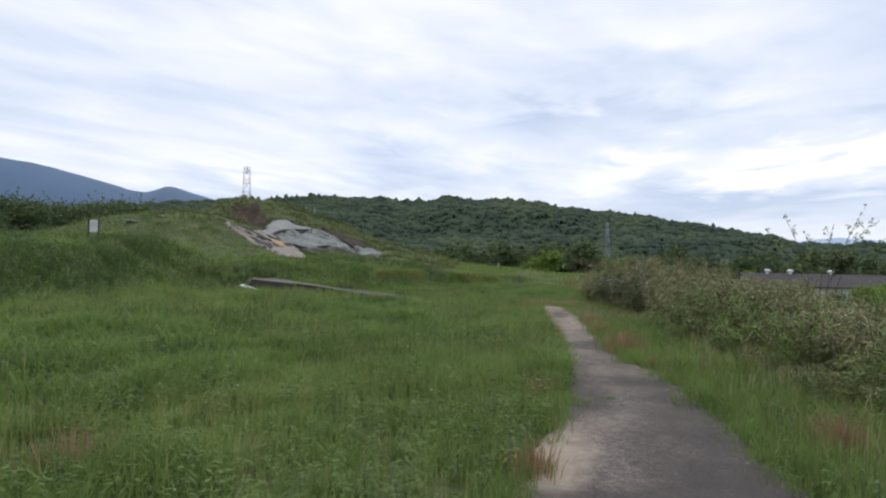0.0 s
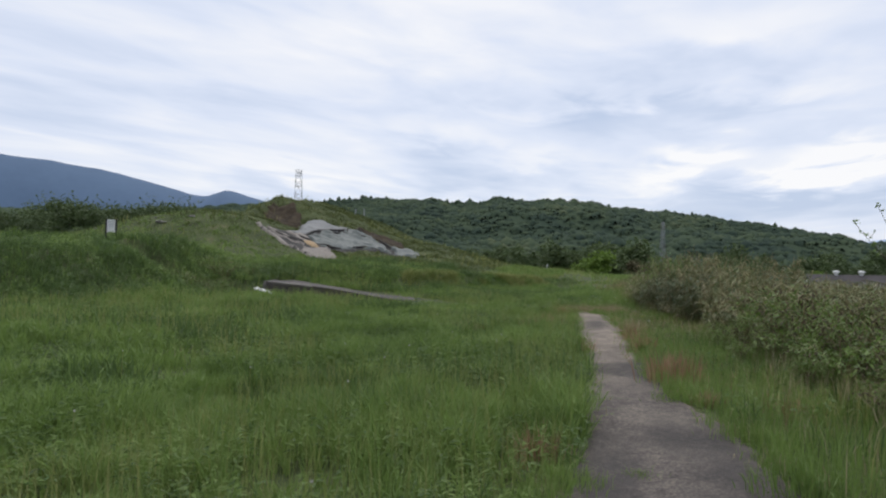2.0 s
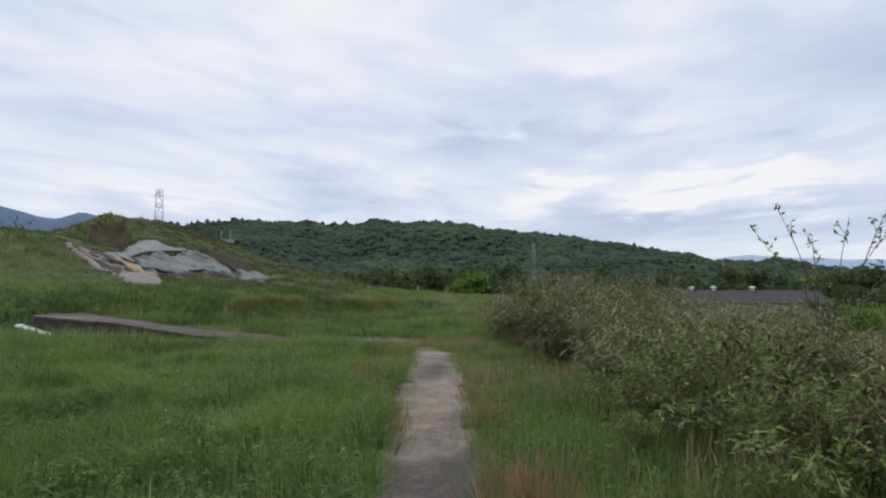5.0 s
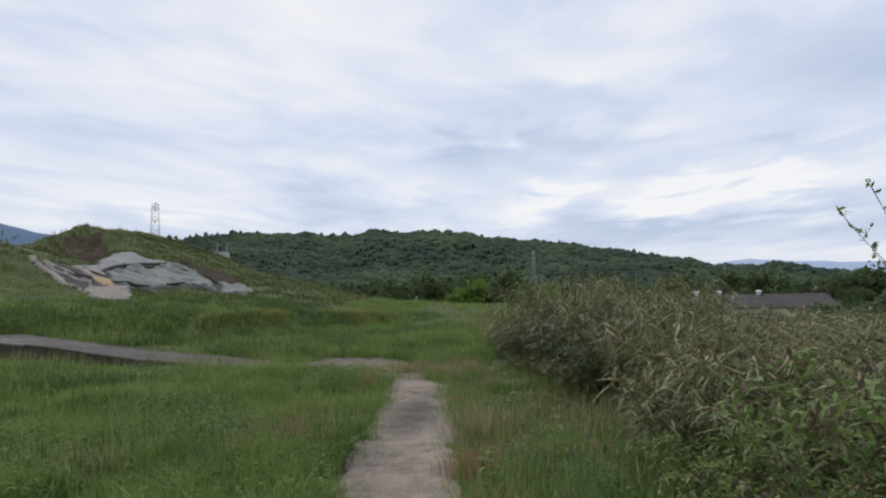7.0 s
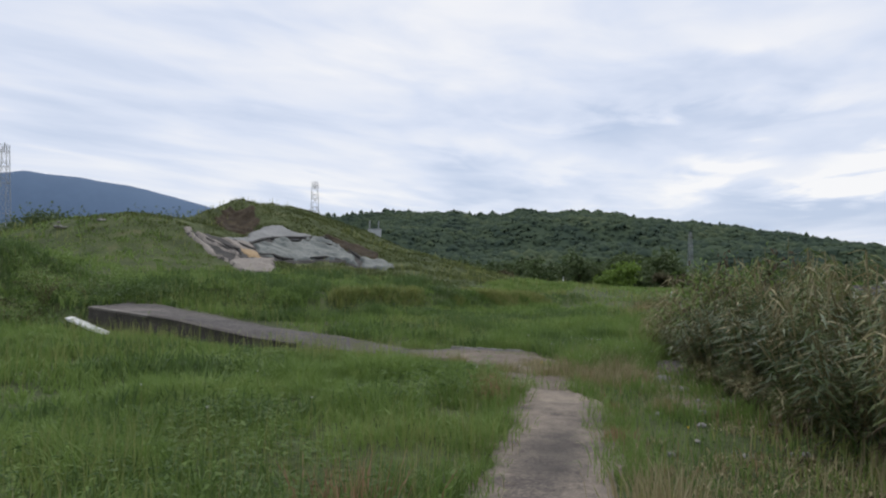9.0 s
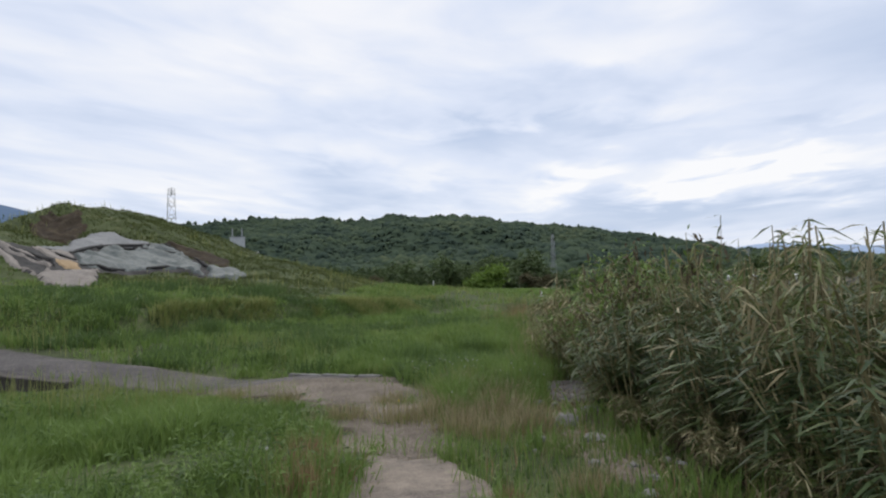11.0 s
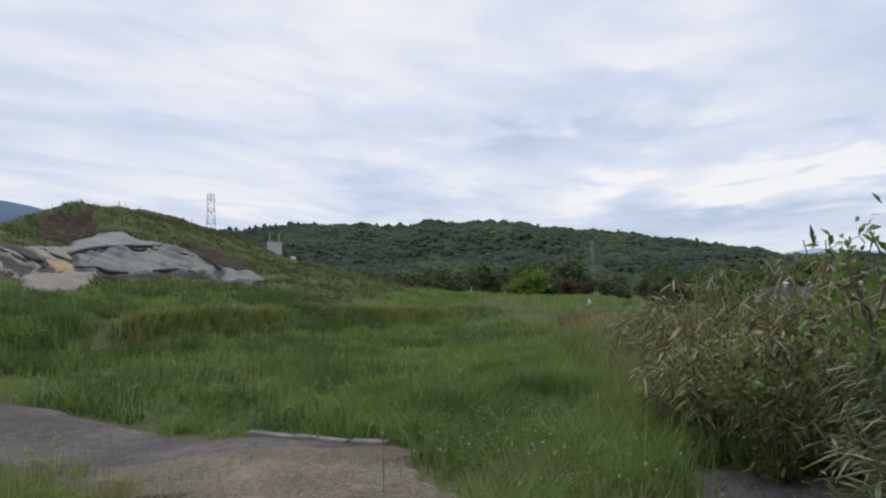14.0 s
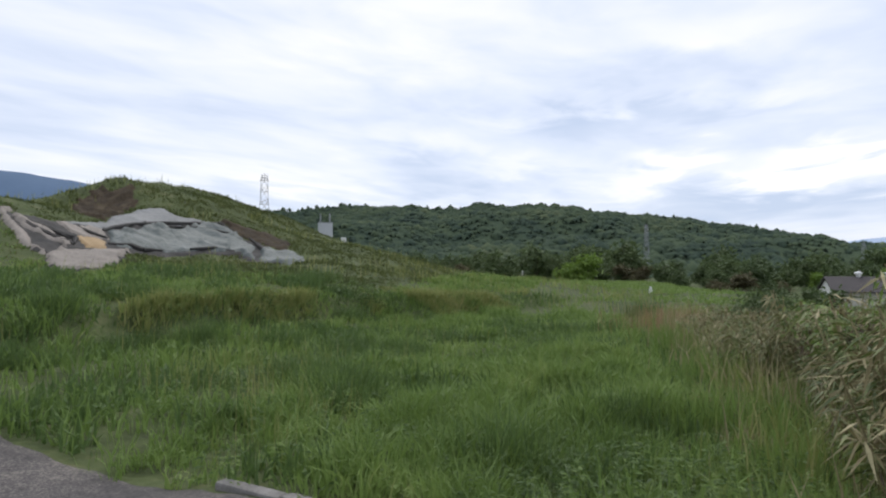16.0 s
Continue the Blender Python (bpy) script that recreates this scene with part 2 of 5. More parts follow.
MAT_GRASS_MOUND = material("mound_grass", [(0.042, 0.055, 0.020), (0.076, 0.098, 0.032), (0.118, 0.140, 0.046), (0.20, 0.185, 0.085)], 0.35, 0.7, 0, 30, 0.22, 0.35)


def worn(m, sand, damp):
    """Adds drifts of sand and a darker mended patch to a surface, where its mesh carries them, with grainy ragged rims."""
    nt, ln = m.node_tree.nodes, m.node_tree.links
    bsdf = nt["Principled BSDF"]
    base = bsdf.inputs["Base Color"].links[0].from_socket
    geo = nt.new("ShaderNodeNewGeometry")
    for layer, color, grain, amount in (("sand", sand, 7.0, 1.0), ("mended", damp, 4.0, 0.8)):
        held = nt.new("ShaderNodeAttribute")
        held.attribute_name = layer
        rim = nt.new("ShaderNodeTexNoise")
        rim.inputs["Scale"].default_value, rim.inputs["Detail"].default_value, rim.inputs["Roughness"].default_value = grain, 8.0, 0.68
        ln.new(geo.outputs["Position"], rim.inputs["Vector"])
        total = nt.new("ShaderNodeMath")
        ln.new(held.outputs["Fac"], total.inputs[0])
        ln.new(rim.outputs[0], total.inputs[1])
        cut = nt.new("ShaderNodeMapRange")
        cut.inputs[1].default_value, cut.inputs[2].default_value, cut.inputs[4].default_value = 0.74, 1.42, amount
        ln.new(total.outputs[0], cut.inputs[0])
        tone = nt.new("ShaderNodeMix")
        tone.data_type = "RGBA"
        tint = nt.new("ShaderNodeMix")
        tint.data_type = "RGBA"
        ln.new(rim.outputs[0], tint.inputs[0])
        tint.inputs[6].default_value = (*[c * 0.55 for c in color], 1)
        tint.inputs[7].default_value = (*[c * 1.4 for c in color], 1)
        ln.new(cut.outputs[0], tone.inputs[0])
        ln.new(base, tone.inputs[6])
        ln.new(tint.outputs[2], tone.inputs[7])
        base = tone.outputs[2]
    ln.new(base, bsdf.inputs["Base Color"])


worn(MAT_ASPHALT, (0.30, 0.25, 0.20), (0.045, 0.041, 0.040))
MAT_CONCRETE = material("weathered_concrete", [(0.10, 0.09, 0.08), (0.17, 0.155, 0.14), (0.25, 0.23, 0.21)], 2.5, 0.95, 0.01, 50)
MAT_DARK_CONCRETE = material("dark_concrete", [(0.035, 0.032, 0.028), (0.07, 0.062, 0.055), (0.13, 0.115, 0.10)], 2.0, 0.95, 0.012, 30)
MAT_GRASS = material("meadow_grass", [(0.060, 0.100, 0.027), (0.133, 0.208, 0.050), (0.203, 0.295, 0.078), (0.33, 0.365, 0.145)], 0.55, 0.6, 0, 30, 0.25, 0.36)
MAT_GRASS_PALE = material("pale_grass", [(0.15, 0.19, 0.05), (0.24, 0.27, 0.085), (0.36, 0.34, 0.15)], 0.5, 0.7, 0, 30, 0.6, 0.35)
MAT_GRASS_DARK = material("dark_weeds", [(0.055, 0.092, 0.032), (0.095, 0.155, 0.046), (0.14, 0.21, 0.062)], 0.6, 0.6, 0, 30, 0.55, 0.38)
MAT_DRY = material("dry_grass", [(0.20, 0.17, 0.09), (0.33, 0.285, 0.16), (0.48, 0.43, 0.27)], 2.0, 0.8, 0, 30, 0.7, 0.25)
MAT_RED = material("red_seed_grass", [(0.22, 0.125, 0.075), (0.32, 0.20, 0.12), (0.42, 0.31, 0.19)], 2.0, 0.8, 0, 30, 0.7, 0.3)
MAT_BAMBOO = material("bamboo_leaf", [(0.023, 0.042, 0.013), (0.045, 0.076, 0.023), (0.080, 0.120, 0.036), (0.18, 0.205, 0.08)], 0.9, 0.5, 0, 30, 0.7, 0.25, spec=0.35)
MAT_BAMBOO_DRY = material("dead_bamboo_leaf", [(0.14, 0.115, 0.058), (0.27, 0.23, 0.12), (0.52, 0.465, 0.285)], 1.5, 0.7, 0, 30, 0.75, 0.2)
MAT_BAMBOO_YELLOW = material("yellow_green_bamboo_leaf", [(0.036, 0.057, 0.015), (0.078, 0.112, 0.030), (0.135, 0.17, 0.050), (0.26, 0.27, 0.11)], 0.9, 0.5, 0, 30, 0.7, 0.28, spec=0.35)
MAT_THATCH = material("brown_thatch", [(0.045, 0.034, 0.022), (0.095, 0.072, 0.045), (0.18, 0.14, 0.088)], 1.5, 0.8, 0, 30, 0.7, 0.15)
MAT_STEM = material("bamboo_stem", [(0.11, 0.09, 0.042), (0.19, 0.16, 0.078), (0.28, 0.245, 0.13)], 3, 0.7, 0, 30, 0.6)
MAT_BRAMBLE = material("shrub_leaf", [(0.06, 0.10, 0.026), (0.115, 0.185, 0.045), (0.185, 0.27, 0.068), (0.28, 0.30, 0.11)], 0.9, 0.5, 0, 30, 0.6, 0.3)
MAT_BARK = material("bark", [(0.05, 0.04, 0.03), (0.10, 0.08, 0.06), (0.14, 0.12, 0.095)], 8, 0.95, 0.01, 40)
# crown greens, blued and greyed a little to carry the hill's haze
MAT_WOODS = material("woodland_crown", [(0.024, 0.038, 0.033), (0.040, 0.060, 0.044), (0.062, 0.086, 0.050), (0.098, 0.112, 0.062)], 0.0095, 1.0, 0.4, 0.5, 0.34, detail=6.0, spec=0.05)
# leaf greens lightened to include haze over the far tree belt
MAT_TREE = material("tree_leaf", [(0.048, 0.074, 0.034), (0.085, 0.122, 0.048), (0.125, 0.165, 0.062)], 0.03, 0.65, 0, 30, 0.5, 0.25)
MAT_TREE_LIGHT = material("fresh_leaf", [(0.09, 0.15, 0.026), (0.14, 0.22, 0.04), (0.19, 0.28, 0.055)], 0.3, 0.65, 0, 30, 0.6, 0.3)
MAT_TREE_BROWN = material("brownish_leaf", [(0.07, 0.066, 0.036), (0.11, 0.10, 0.052), (0.16, 0.145, 0.075)], 0.3, 0.7, 0, 30, 0.5, 0.25)
# the haze of distance is put into the base colours of both ranges
MAT_HAZE_RANGE = material("haze_blue_range", [(0.092, 0.142, 0.225), (0.108, 0.165, 0.255)], 0.004, 1.0)
MAT_FAR_HAZE_RANGE = material("haze_pale_range", [(0.30, 0.38, 0.52), (0.33, 0.42, 0.56)], 0.004, 1.0)
MAT_TARP = material("grey_green_sheet", [(0.065, 0.078, 0.076), (0.105, 0.122, 0.118), (0.15, 0.168, 0.16)], 0.5, 0.6, 0.08, 5)
MAT_TARP_PALE = material("pale_grey_sheet", [(0.14, 0.145, 0.145), (0.195, 0.20, 0.20), (0.24, 0.24, 0.235)], 0.7, 0.75, 0.05, 6)
MAT_TARP_DUSTY = material("dusty_sheet", [(0.17, 0.15, 0.13), (0.235, 0.21, 0.185), (0.30, 0.265, 0.235)], 0.8, 0.85, 0.05, 6)
MAT_TARP_DARK = material("underlay_fold_black", [(0.018, 0.018, 0.018), (0.035, 0.033, 0.032), (0.07, 0.066, 0.062)], 1.5, 0.8, 0.04, 6)
MAT_STEEL = material("galvanised_steel", [(0.27, 0.28, 0.30), (0.34, 0.35, 0.37)], 0.5, 0.6)
MAT_WHITE = material("white_paint", [(0.62, 0.62, 0.61), (0.72, 0.72, 0.71)], 1.5, 0.6)
MAT_GREY_BOX = material("grey_enamel", [(0.40, 0.42, 0.44), (0.50, 0.52, 0.54)], 1.0, 0.55)
MAT_ROOF = material("dark_roof", [(0.05, 0.045, 0.047), (0.075, 0.068, 0.068)], 0.6, 0.9, 0.02, 6)
MAT_WALL = material("cream_wall", [(0.42, 0.40, 0.36), (0.52, 0.50, 0.45)], 0.8, 0.85)
MAT_BLACK = material("black_post", [(0.02, 0.02, 0.02), (0.04, 0.04, 0.04)], 3, 0.6)
MAT_PETAL = material("yellow_petal", [(0.75, 0.50, 0.03), (0.85, 0.62, 0.06)], 20, 0.6)
MAT_FLUFF = material("white_seed_head", [(0.42, 0.41, 0.37), (0.55, 0.54, 0.50)], 20, 0.9)
MAT_STONE = material("pale_rubble", [(0.13, 0.122, 0.112), (0.21, 0.20, 0.19), (0.30, 0.29, 0.28)], 5, 0.95, 0.02, 25)

# ---- ground ----


def axis(fine_lo, fine_hi, step, lo, hi, growth=1.13):
    mids = list(np.arange(fine_lo, fine_hi + 1e-6, step))
    s, v = step, mids[-1]
    while v < hi:
        s *= growth
        v += s
        mids.append(v)
    s, v = step, mids[0]
    while v > lo:
        s *= growth
        v -= s
        mids.insert(0, v)
    return np.array(mids)


def sheet_faces(n, m):
    i = np.arange(n * m).reshape(n, m)
    return np.stack([i[:-1, :-1], i[:-1, 1:], i[1:, 1:], i[1:, :-1]], -1).reshape(-1, 4)


gx, gy = axis(-36, 10, 0.48, -4600, 4600), axis(0, 66, 0.48, -1500, 4700)
GX, GY = np.meshgrid(gx, gy)
GZ = land(GX, GY)
ground = net("ground", np.stack([GX, GY, GZ], -1).reshape(-1, 3), sheet_faces(len(gy), len(gx)), MAT_SOIL, smooth=True)
tagged(ground, "grassy soil of a rough open meadow", "ground", kind="structure")


def strip(name, left, right, mat, raise_by, label, category, steps_along=120, steps_across=14, ragged=0.12, kind="structure"):
    """A paved strip draped on the ground between two edge lines (x, y), with ragged broken edges and a thickness."""
    s = np.linspace(0, 1, steps_along)
    at = lambda pts: np.stack([np.interp(s, np.linspace(0, 1, len(pts)), [p[k] for p in pts]) for k in (0, 1)], -1)
    a, b = at(left), at(right)
    u = np.linspace(0, 1, steps_across)[None, :, None]
    wob = np.stack([value_noise(a[:, 0] * 3 + 5, a[:, 1], 0.55) - 0.5 + 0.6 * (value_noise(a[:, 0], a[:, 1] * 1.1, 0.2) - 0.5),
                    value_noise(b[:, 0] * 3 + 31, b[:, 1], 0.55) - 0.5 + 0.6 * (value_noise(b[:, 0], b[:, 1] * 1.1, 0.2) - 0.5)], -1) * 2 * ragged
    way = (b - a) / np.linalg.norm(b - a, axis=1, keepdims=True)
    a, b = a + way * wob[:, :1], b + way * wob[:, 1:]
    xy = a[:, None] * (1 - u) + b[:, None] * u
    z = land(xy[..., 0], xy[..., 1]) + raise_by + 0.012 * (value_noise(xy[..., 0], xy[..., 1], 0.5) - 0.5)
    z[:, 0] -= raise_by + 0.05
    z[:, -1] -= raise_by + 0.05
    z[0] -= raise_by + 0.05
    z[-1] -= raise_by + 0.05
    ob = net(name, np.concatenate([xy, z[..., None]], -1).reshape(-1, 3), sheet_faces(steps_along, steps_across), mat, smooth=True)
    return tagged(ob, label, category, kind=kind)


PATH_LEFT = [(-0.75, -2.0), (-0.75, 1.0), (-0.55, 3.2), (-0.38, 4.4), (-0.14, 5.8), (0.10, 7.6), (0.14, 9.8), (0.08, 11.8), (-0.04, 13.6), (-0.08, 15.4), (-0.18, 17.2), (-0.25, 18.6), (-0.18, 19.9)]
PATH_RIGHT = [(1.7, -2.0), (1.7, 1.0), (1.65, 3.2), (1.52, 4.8), (1.53, 6.4), (1.42, 8.2), (1.08, 10.2), (0.95, 12.2), (0.9, 13.8), (0.82, 15.6), (0.78, 17.2), (0.62, 18.6), (0.20, 19.7)]
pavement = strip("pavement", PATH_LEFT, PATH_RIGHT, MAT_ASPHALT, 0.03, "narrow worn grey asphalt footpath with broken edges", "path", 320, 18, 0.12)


def layer(ob, name, share):
    """A value from 0 to 1 over the plan, kept on the mesh."""
    co = np.empty(len(ob.data.vertices) * 3, np.float32)
    ob.data.vertices.foreach_get("co", co)
    at = ob.data.attributes.new(name, "FLOAT", "POINT")
    at.data.foreach_set("value", np.clip(share(co[0::3], co[1::3]), 0, 1).astype(np.float32))


def across(x, y):
    left = np.interp(y, [p[1] for p in PATH_LEFT], [p[0] for p in PATH_LEFT])
    right = np.interp(y, [p[1] for p in PATH_RIGHT], [p[0] for p in PATH_RIGHT])
    return (x - left) / (right - left)


def sandy(x, y):
    u = across(x, y)
    near = 1.05 * smoothstep(-u, -0.36, -0.10) * smoothstep(-y, -6.6, -4.9)
    edge = 0.40 * (smoothstep(-u, -0.22, 0.0) + smoothstep(u, 0.82, 1.0))
    return np.maximum(np.maximum(near, edge), 0.50 * smoothstep(y, 10.5, 13.5)) + 0.38 * (value_noise(x, y, 0.7) - 0.45) + 0.35 * (value_noise(x + 11, y, 0.25) - 0.5)


layer(pavement, "sand", sandy)
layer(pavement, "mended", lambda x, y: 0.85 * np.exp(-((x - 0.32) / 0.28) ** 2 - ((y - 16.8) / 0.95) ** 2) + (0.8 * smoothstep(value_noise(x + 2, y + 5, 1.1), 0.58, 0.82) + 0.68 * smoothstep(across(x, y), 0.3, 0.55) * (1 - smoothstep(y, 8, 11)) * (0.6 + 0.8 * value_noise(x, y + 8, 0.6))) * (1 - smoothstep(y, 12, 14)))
apron = strip("dirt_apron", [(-0.32, 18.9), (-0.65, 20.2), (-1.0, 21.4), (-1.9, 22.7), (-2.9, 23.3), (-3.6, 23.7)],
              [(0.35, 19.3), (0.25, 20.6), (0.1, 22.0), (-0.25, 23.7), (-0.75, 24.4), (-1.9, 24.3)], MAT_SAND, 0.030, "pale sandy dirt between footpath and road", "dirt", 110, 24, 0.3)
ROAD_NEAR = [(-0.5, 22.6), (-1.2, 22.85), (-2.1, 23.2), (-3.2, 23.55), (-5.0, 24.05), (-7.0, 24.5), (-9.2, 24.95), (-11.0, 25.3), (-11.7, 25.5)]
ROAD_FAR = [(-0.75, 24.45), (-1.6, 24.7), (-2.5, 25.05), (-3.7, 25.4), (-5.4, 26.05), (-7.4, 26.9), (-9.4, 27.35), (-11.2, 27.7), (-12.6, 28.1)]
road = strip("road", ROAD_NEAR, ROAD_FAR, MAT_ROAD, 0.016, "dark worn asphalt road rising along a concrete edge", "road", 120, 18, 0.07)
slab = strip("road_stub", [(1.3, 21.9), (1.75, 21.8), (2.4, 21.7), (4.5, 21.6)], [(1.35, 23.6), (1.7, 23.9), (2.4, 23.7), (4.5, 23.6)], MAT_ROAD, 0.03, "broken dark asphalt running under the bamboo", "road", 40, 10, 0.18)

# ---- far hills ----
RIDGE_AZ = [-75, -60, -50, -40, -33, -28, -23.3, -19, -15.7, -13.3, -10.4, -8, -4.6, -1.5, 2, 4.8, 8.7, 12.9, 16.2, 19.4, 25.4, 29, 35, 50, 75]
RIDGE_EL = [3.2, 3.2, 3.4, 3.6, 4.2, 4.7, 5.0, 5.3, 5.3, 5.35, 5.25, 5.6, 5.3, 5.5, 4.85, 4.55, 4.05, 3.3, 2.7, 2.1, 1.75, 1.3, 1.0, 0.9, 0.8]
HILL_FOOT, HILL_TOP = 560.0, 1300.0


def hill_z(az, r):
    """The wooded hill's height by bearing in degrees and distance."""
    top = np.tan(np.radians(np.interp(az, RIDGE_AZ, RIDGE_EL) + 0.26 * (value_noise(az, az * 0 + 3, 1.5) - 0.5) + 0.12 * (value_noise(az, az * 0 + 9, 0.5) - 0.5))) * HILL_TOP + 1.2 - 5.0
    s = (r - HILL_FOOT) / (HILL_TOP - HILL_FOOT)
    up = np.clip(s, 0, 1) ** 1.25
    back = 1 - 0.5 * smoothstep(s, 1.0, 1.6)
    x, y = r * np.sin(np.radians(az)), r * np.cos(np.radians(az))
    lumps = (value_noise(x, y, 150) - 0.5) * 46 + (value_noise(x + 70, y, 60) - 0.5) * 16
    return -6 + (top + 6) * up * back + lumps * np.sin(np.pi * np.clip(s, 0, 1)) * np.clip(top / 60, 0.1, 1)


haz, hr = np.linspace(-75, 75, 240), np.concatenate([np.linspace(HILL_FOOT - 30, HILL_TOP, 50), np.linspace(HILL_TOP + 40, 1800, 10)])
HA, HR = np.meshgrid(haz, hr)
hills = net("hill_ground", np.stack([HR * np.sin(np.radians(HA)), HR * np.cos(np.radians(HA)), hill_z(HA, HR)], -1).reshape(-1, 3), sheet_faces(len(hr), len(haz)), MAT_WOODS, smooth=True)
tagged(hills, "wooded green hill ridge across the valley", "hill", kind="structure")

# ---- woods on the hill: joined crowns past counting ----


def ball(subdivisions):
    bm = bmesh.new()
    bmesh.ops.create_icosphere(bm, subdivisions=subdivisions, radius=1.0)
    v = np.array([q.co[:] for q in bm.verts])
    f = np.array([[q.index for q in p.verts] for p in bm.faces])
    bm.free()
    keep = v[f].mean(1)[:, 2] > -0.12
    return v, f[keep]


def crowns(name, xyz, radius, height, mat, label, category):
    """Many lumpy tree crowns in one mesh."""
    v, f = ball(1)
    n = len(xyz)
    lump = 1 + 0.5 * (rng.random((n, len(v), 1)) - 0.5)
    size = np.stack([radius * rng.uniform(0.8, 1.2, n), radius * rng.uniform(0.8, 1.2, n), height], -1)
    verts = v[None] * lump * size[:, None, :] + xyz[:, None, :]
    faces = f[None] + (np.arange(n) * len(v))[:, None, None]
    ob = net(name, verts.reshape(-1, 3), faces.reshape(-1, 3), mat, smooth=True)
    return tagged(ob, label, category, kind="stuff")


n_crowns = 19000
ca = rng.uniform(-34, 42, n_crowns)
cr = np.sqrt(rng.uniform(HILL_FOOT ** 2, 1345 ** 2, n_crowns))
cz = hill_z(ca, cr)
rad = 2.6 + 7.5 * rng.random(n_crowns) ** 2.2
crowns("hill_woods", np.stack([cr * np.sin(np.radians(ca)), cr * np.cos(np.radians(ca)), cz + 0.4 - 0.3 * rad], -1), rad, rad * rng.uniform(0.45, 1.0, n_crowns), MAT_WOODS,
       "dense mixed green woods covering the hill", "woods")
# pointed conifers in small groups on the skyline
ca = np.concatenate([rng.normal(a, w, k) for a, w, k in ((-23.2, 0.8, 9), (-18.5, 0.6, 7), (-13.4, 0.25, 3), (-10.5, 0.7, 9), (-3.0, 1.5, 4), (7.0, 4.0, 6))])
n_con = len(ca)
cr = rng.uniform(1240, 1320, n_con)
crowns("skyline_conifers", np.stack([cr * np.sin(np.radians(ca)), cr * np.cos(np.radians(ca)), hill_z(ca, cr) + 2], -1), rng.uniform(2.5, 6.0, n_con), rng.uniform(4, 9, n_con), MAT_WOODS,
       "dark conifers standing along the hill skyline", "woods")


def mountain(name, az, el, dist, mat, label):
    a = np.linspace(az[0], az[-1], 160)
    top = np.tan(np.radians(np.interp(a, az, el) + 0.10 * (value_noise(a, a * 0, 1.1) - 0.5))) * dist
    rows = []
    for k, share in enumerate((0.0, 0.5, 0.85, 1.0)):
        r = dist * (0.86 + 0.14 * k / 3)
        rows.append(np.stack([r * np.sin(np.radians(a)), r * np.cos(np.radians(a)), -6 + (top + 6) * share], -1))
    return tagged(net(name, np.concatenate(rows), sheet_faces(4, len(a)), mat, smooth=True), label, "mountain", kind="structure")


mountain("backdrop_range", [-80, -60, -48, -46.6, -42.2, -38.3, -34.5, -33.2, -31.9, -30.4, -29, -27.5, -25, -18], [5.5, 6.5, 6.9, 7.15, 6.9, 6.35, 5.4, 5.1, 4.9, 5.5, 5.2, 4.8, 4.0, 2.5], 3900, MAT_HAZE_RANGE, "distant wooded mountain range, haze in its blue colour")
mountain("backdrop_far_range", [16, 20, 22.5, 24, 26, 30, 36, 60, 80], [1.2, 2.0, 2.35, 2.15, 2.0, 1.8, 1.5, 1.6, 1.2], 4300, MAT_FAR_HAZE_RANGE, "pale hazy far mountains")

# ---- trees ----


def leaf_cards(centers, size, count, spread):
    """Small bent leaf sprays scattered round the centres: two triangles each."""
    k = len(centers)
    c = np.repeat(centers, count, 0) + rng.normal(0, 1, (k * count, 3)) * spread
    n = len(c)
    a = rng.normal(0, 1, (n, 3))
    a /= np.linalg.norm(a, axis=1, keepdims=True)
    b = np.cross(a, rng.normal(0, 1, (n, 3)))
    b /= np.linalg.norm(b, axis=1, keepdims=True)
    s = (size * rng.uniform(0.6, 1.3, n))[:, None]
    bend = np.cross(a, b) * s * 0.25
    verts = np.stack([c - a * s, c - b * s * 0.55 + bend, c + a * s, c + b * s * 0.55 + bend], 1)
    i = np.arange(n)[:, None] * 4
    return verts.reshape(-1, 3), np.concatenate([i + [0, 1, 2], i + [0, 2, 3]])


def tree(m, height, mat, label, lobes=9, leaves=70, group="", leaf=0.30, low=0.12):
    top = thing("tree", m, label, "tree", group)
    bm = bmesh.new()
    beam(bm, (0, 0, -0.6), (0.1, 0, height * 0.55), height * 0.028, 7, height * 0.012)
    spots = []
    for k in range(lobes):
        a, h = k * 2.4 + rng.uniform(-0.4, 0.4), height * rng.uniform(low + 0.15, 0.9)
        out = height * 0.36 * math.sqrt(max(0.08, 1 - ((h / height - 0.42) / 0.58) ** 2)) * rng.uniform(0.5, 1.0)
        tip = (math.cos(a) * out, math.sin(a) * out, h)
        beam(bm, (0.03, 0, height * rng.uniform(0.15, 0.45)), tip, height * 0.010, 5, height * 0.003)
        spots.append(tip)
        spots.append((tip[0] * 0.6, tip[1] * 0.6, tip[2] * 0.85))
    part("trunk", bm, MAT_BARK, top)
    v, f = leaf_cards(np.array(spots), height * leaf * 0.17, leaves, height * 0.095)
    v[:, 2] = np.maximum(v[:, 2], height * 0.04)
    net("crown", v, f, mat, top)
    return top


def polar(az, d, eye=(0.6, 9.0)):
    return eye[0] + d * math.sin(radians(az)), eye[1] + d * math.cos(radians(az))


kinds = []
for k, (h, mat) in enumerate([(8, MAT_TREE), (7, MAT_TREE), (9, MAT_TREE), (6, MAT_TREE_LIGHT), (7, MAT_TREE), (7, MAT_TREE_BROWN)]):
    x, y = polar(2 + 5 * k, 240)
    kinds.append(tree(pose(x, y, drop(x, y)), h, mat, ["dark green leafy tree at the meadow edge", "dense green broadleaf tree in the tree belt", "tall dark green tree in the tree belt", "fresh light green bushy tree at the meadow edge", "rounded green tree in the tree belt", "brownish budding tree in the tree belt"][k], 12, 44, "tree belt", 0.36))
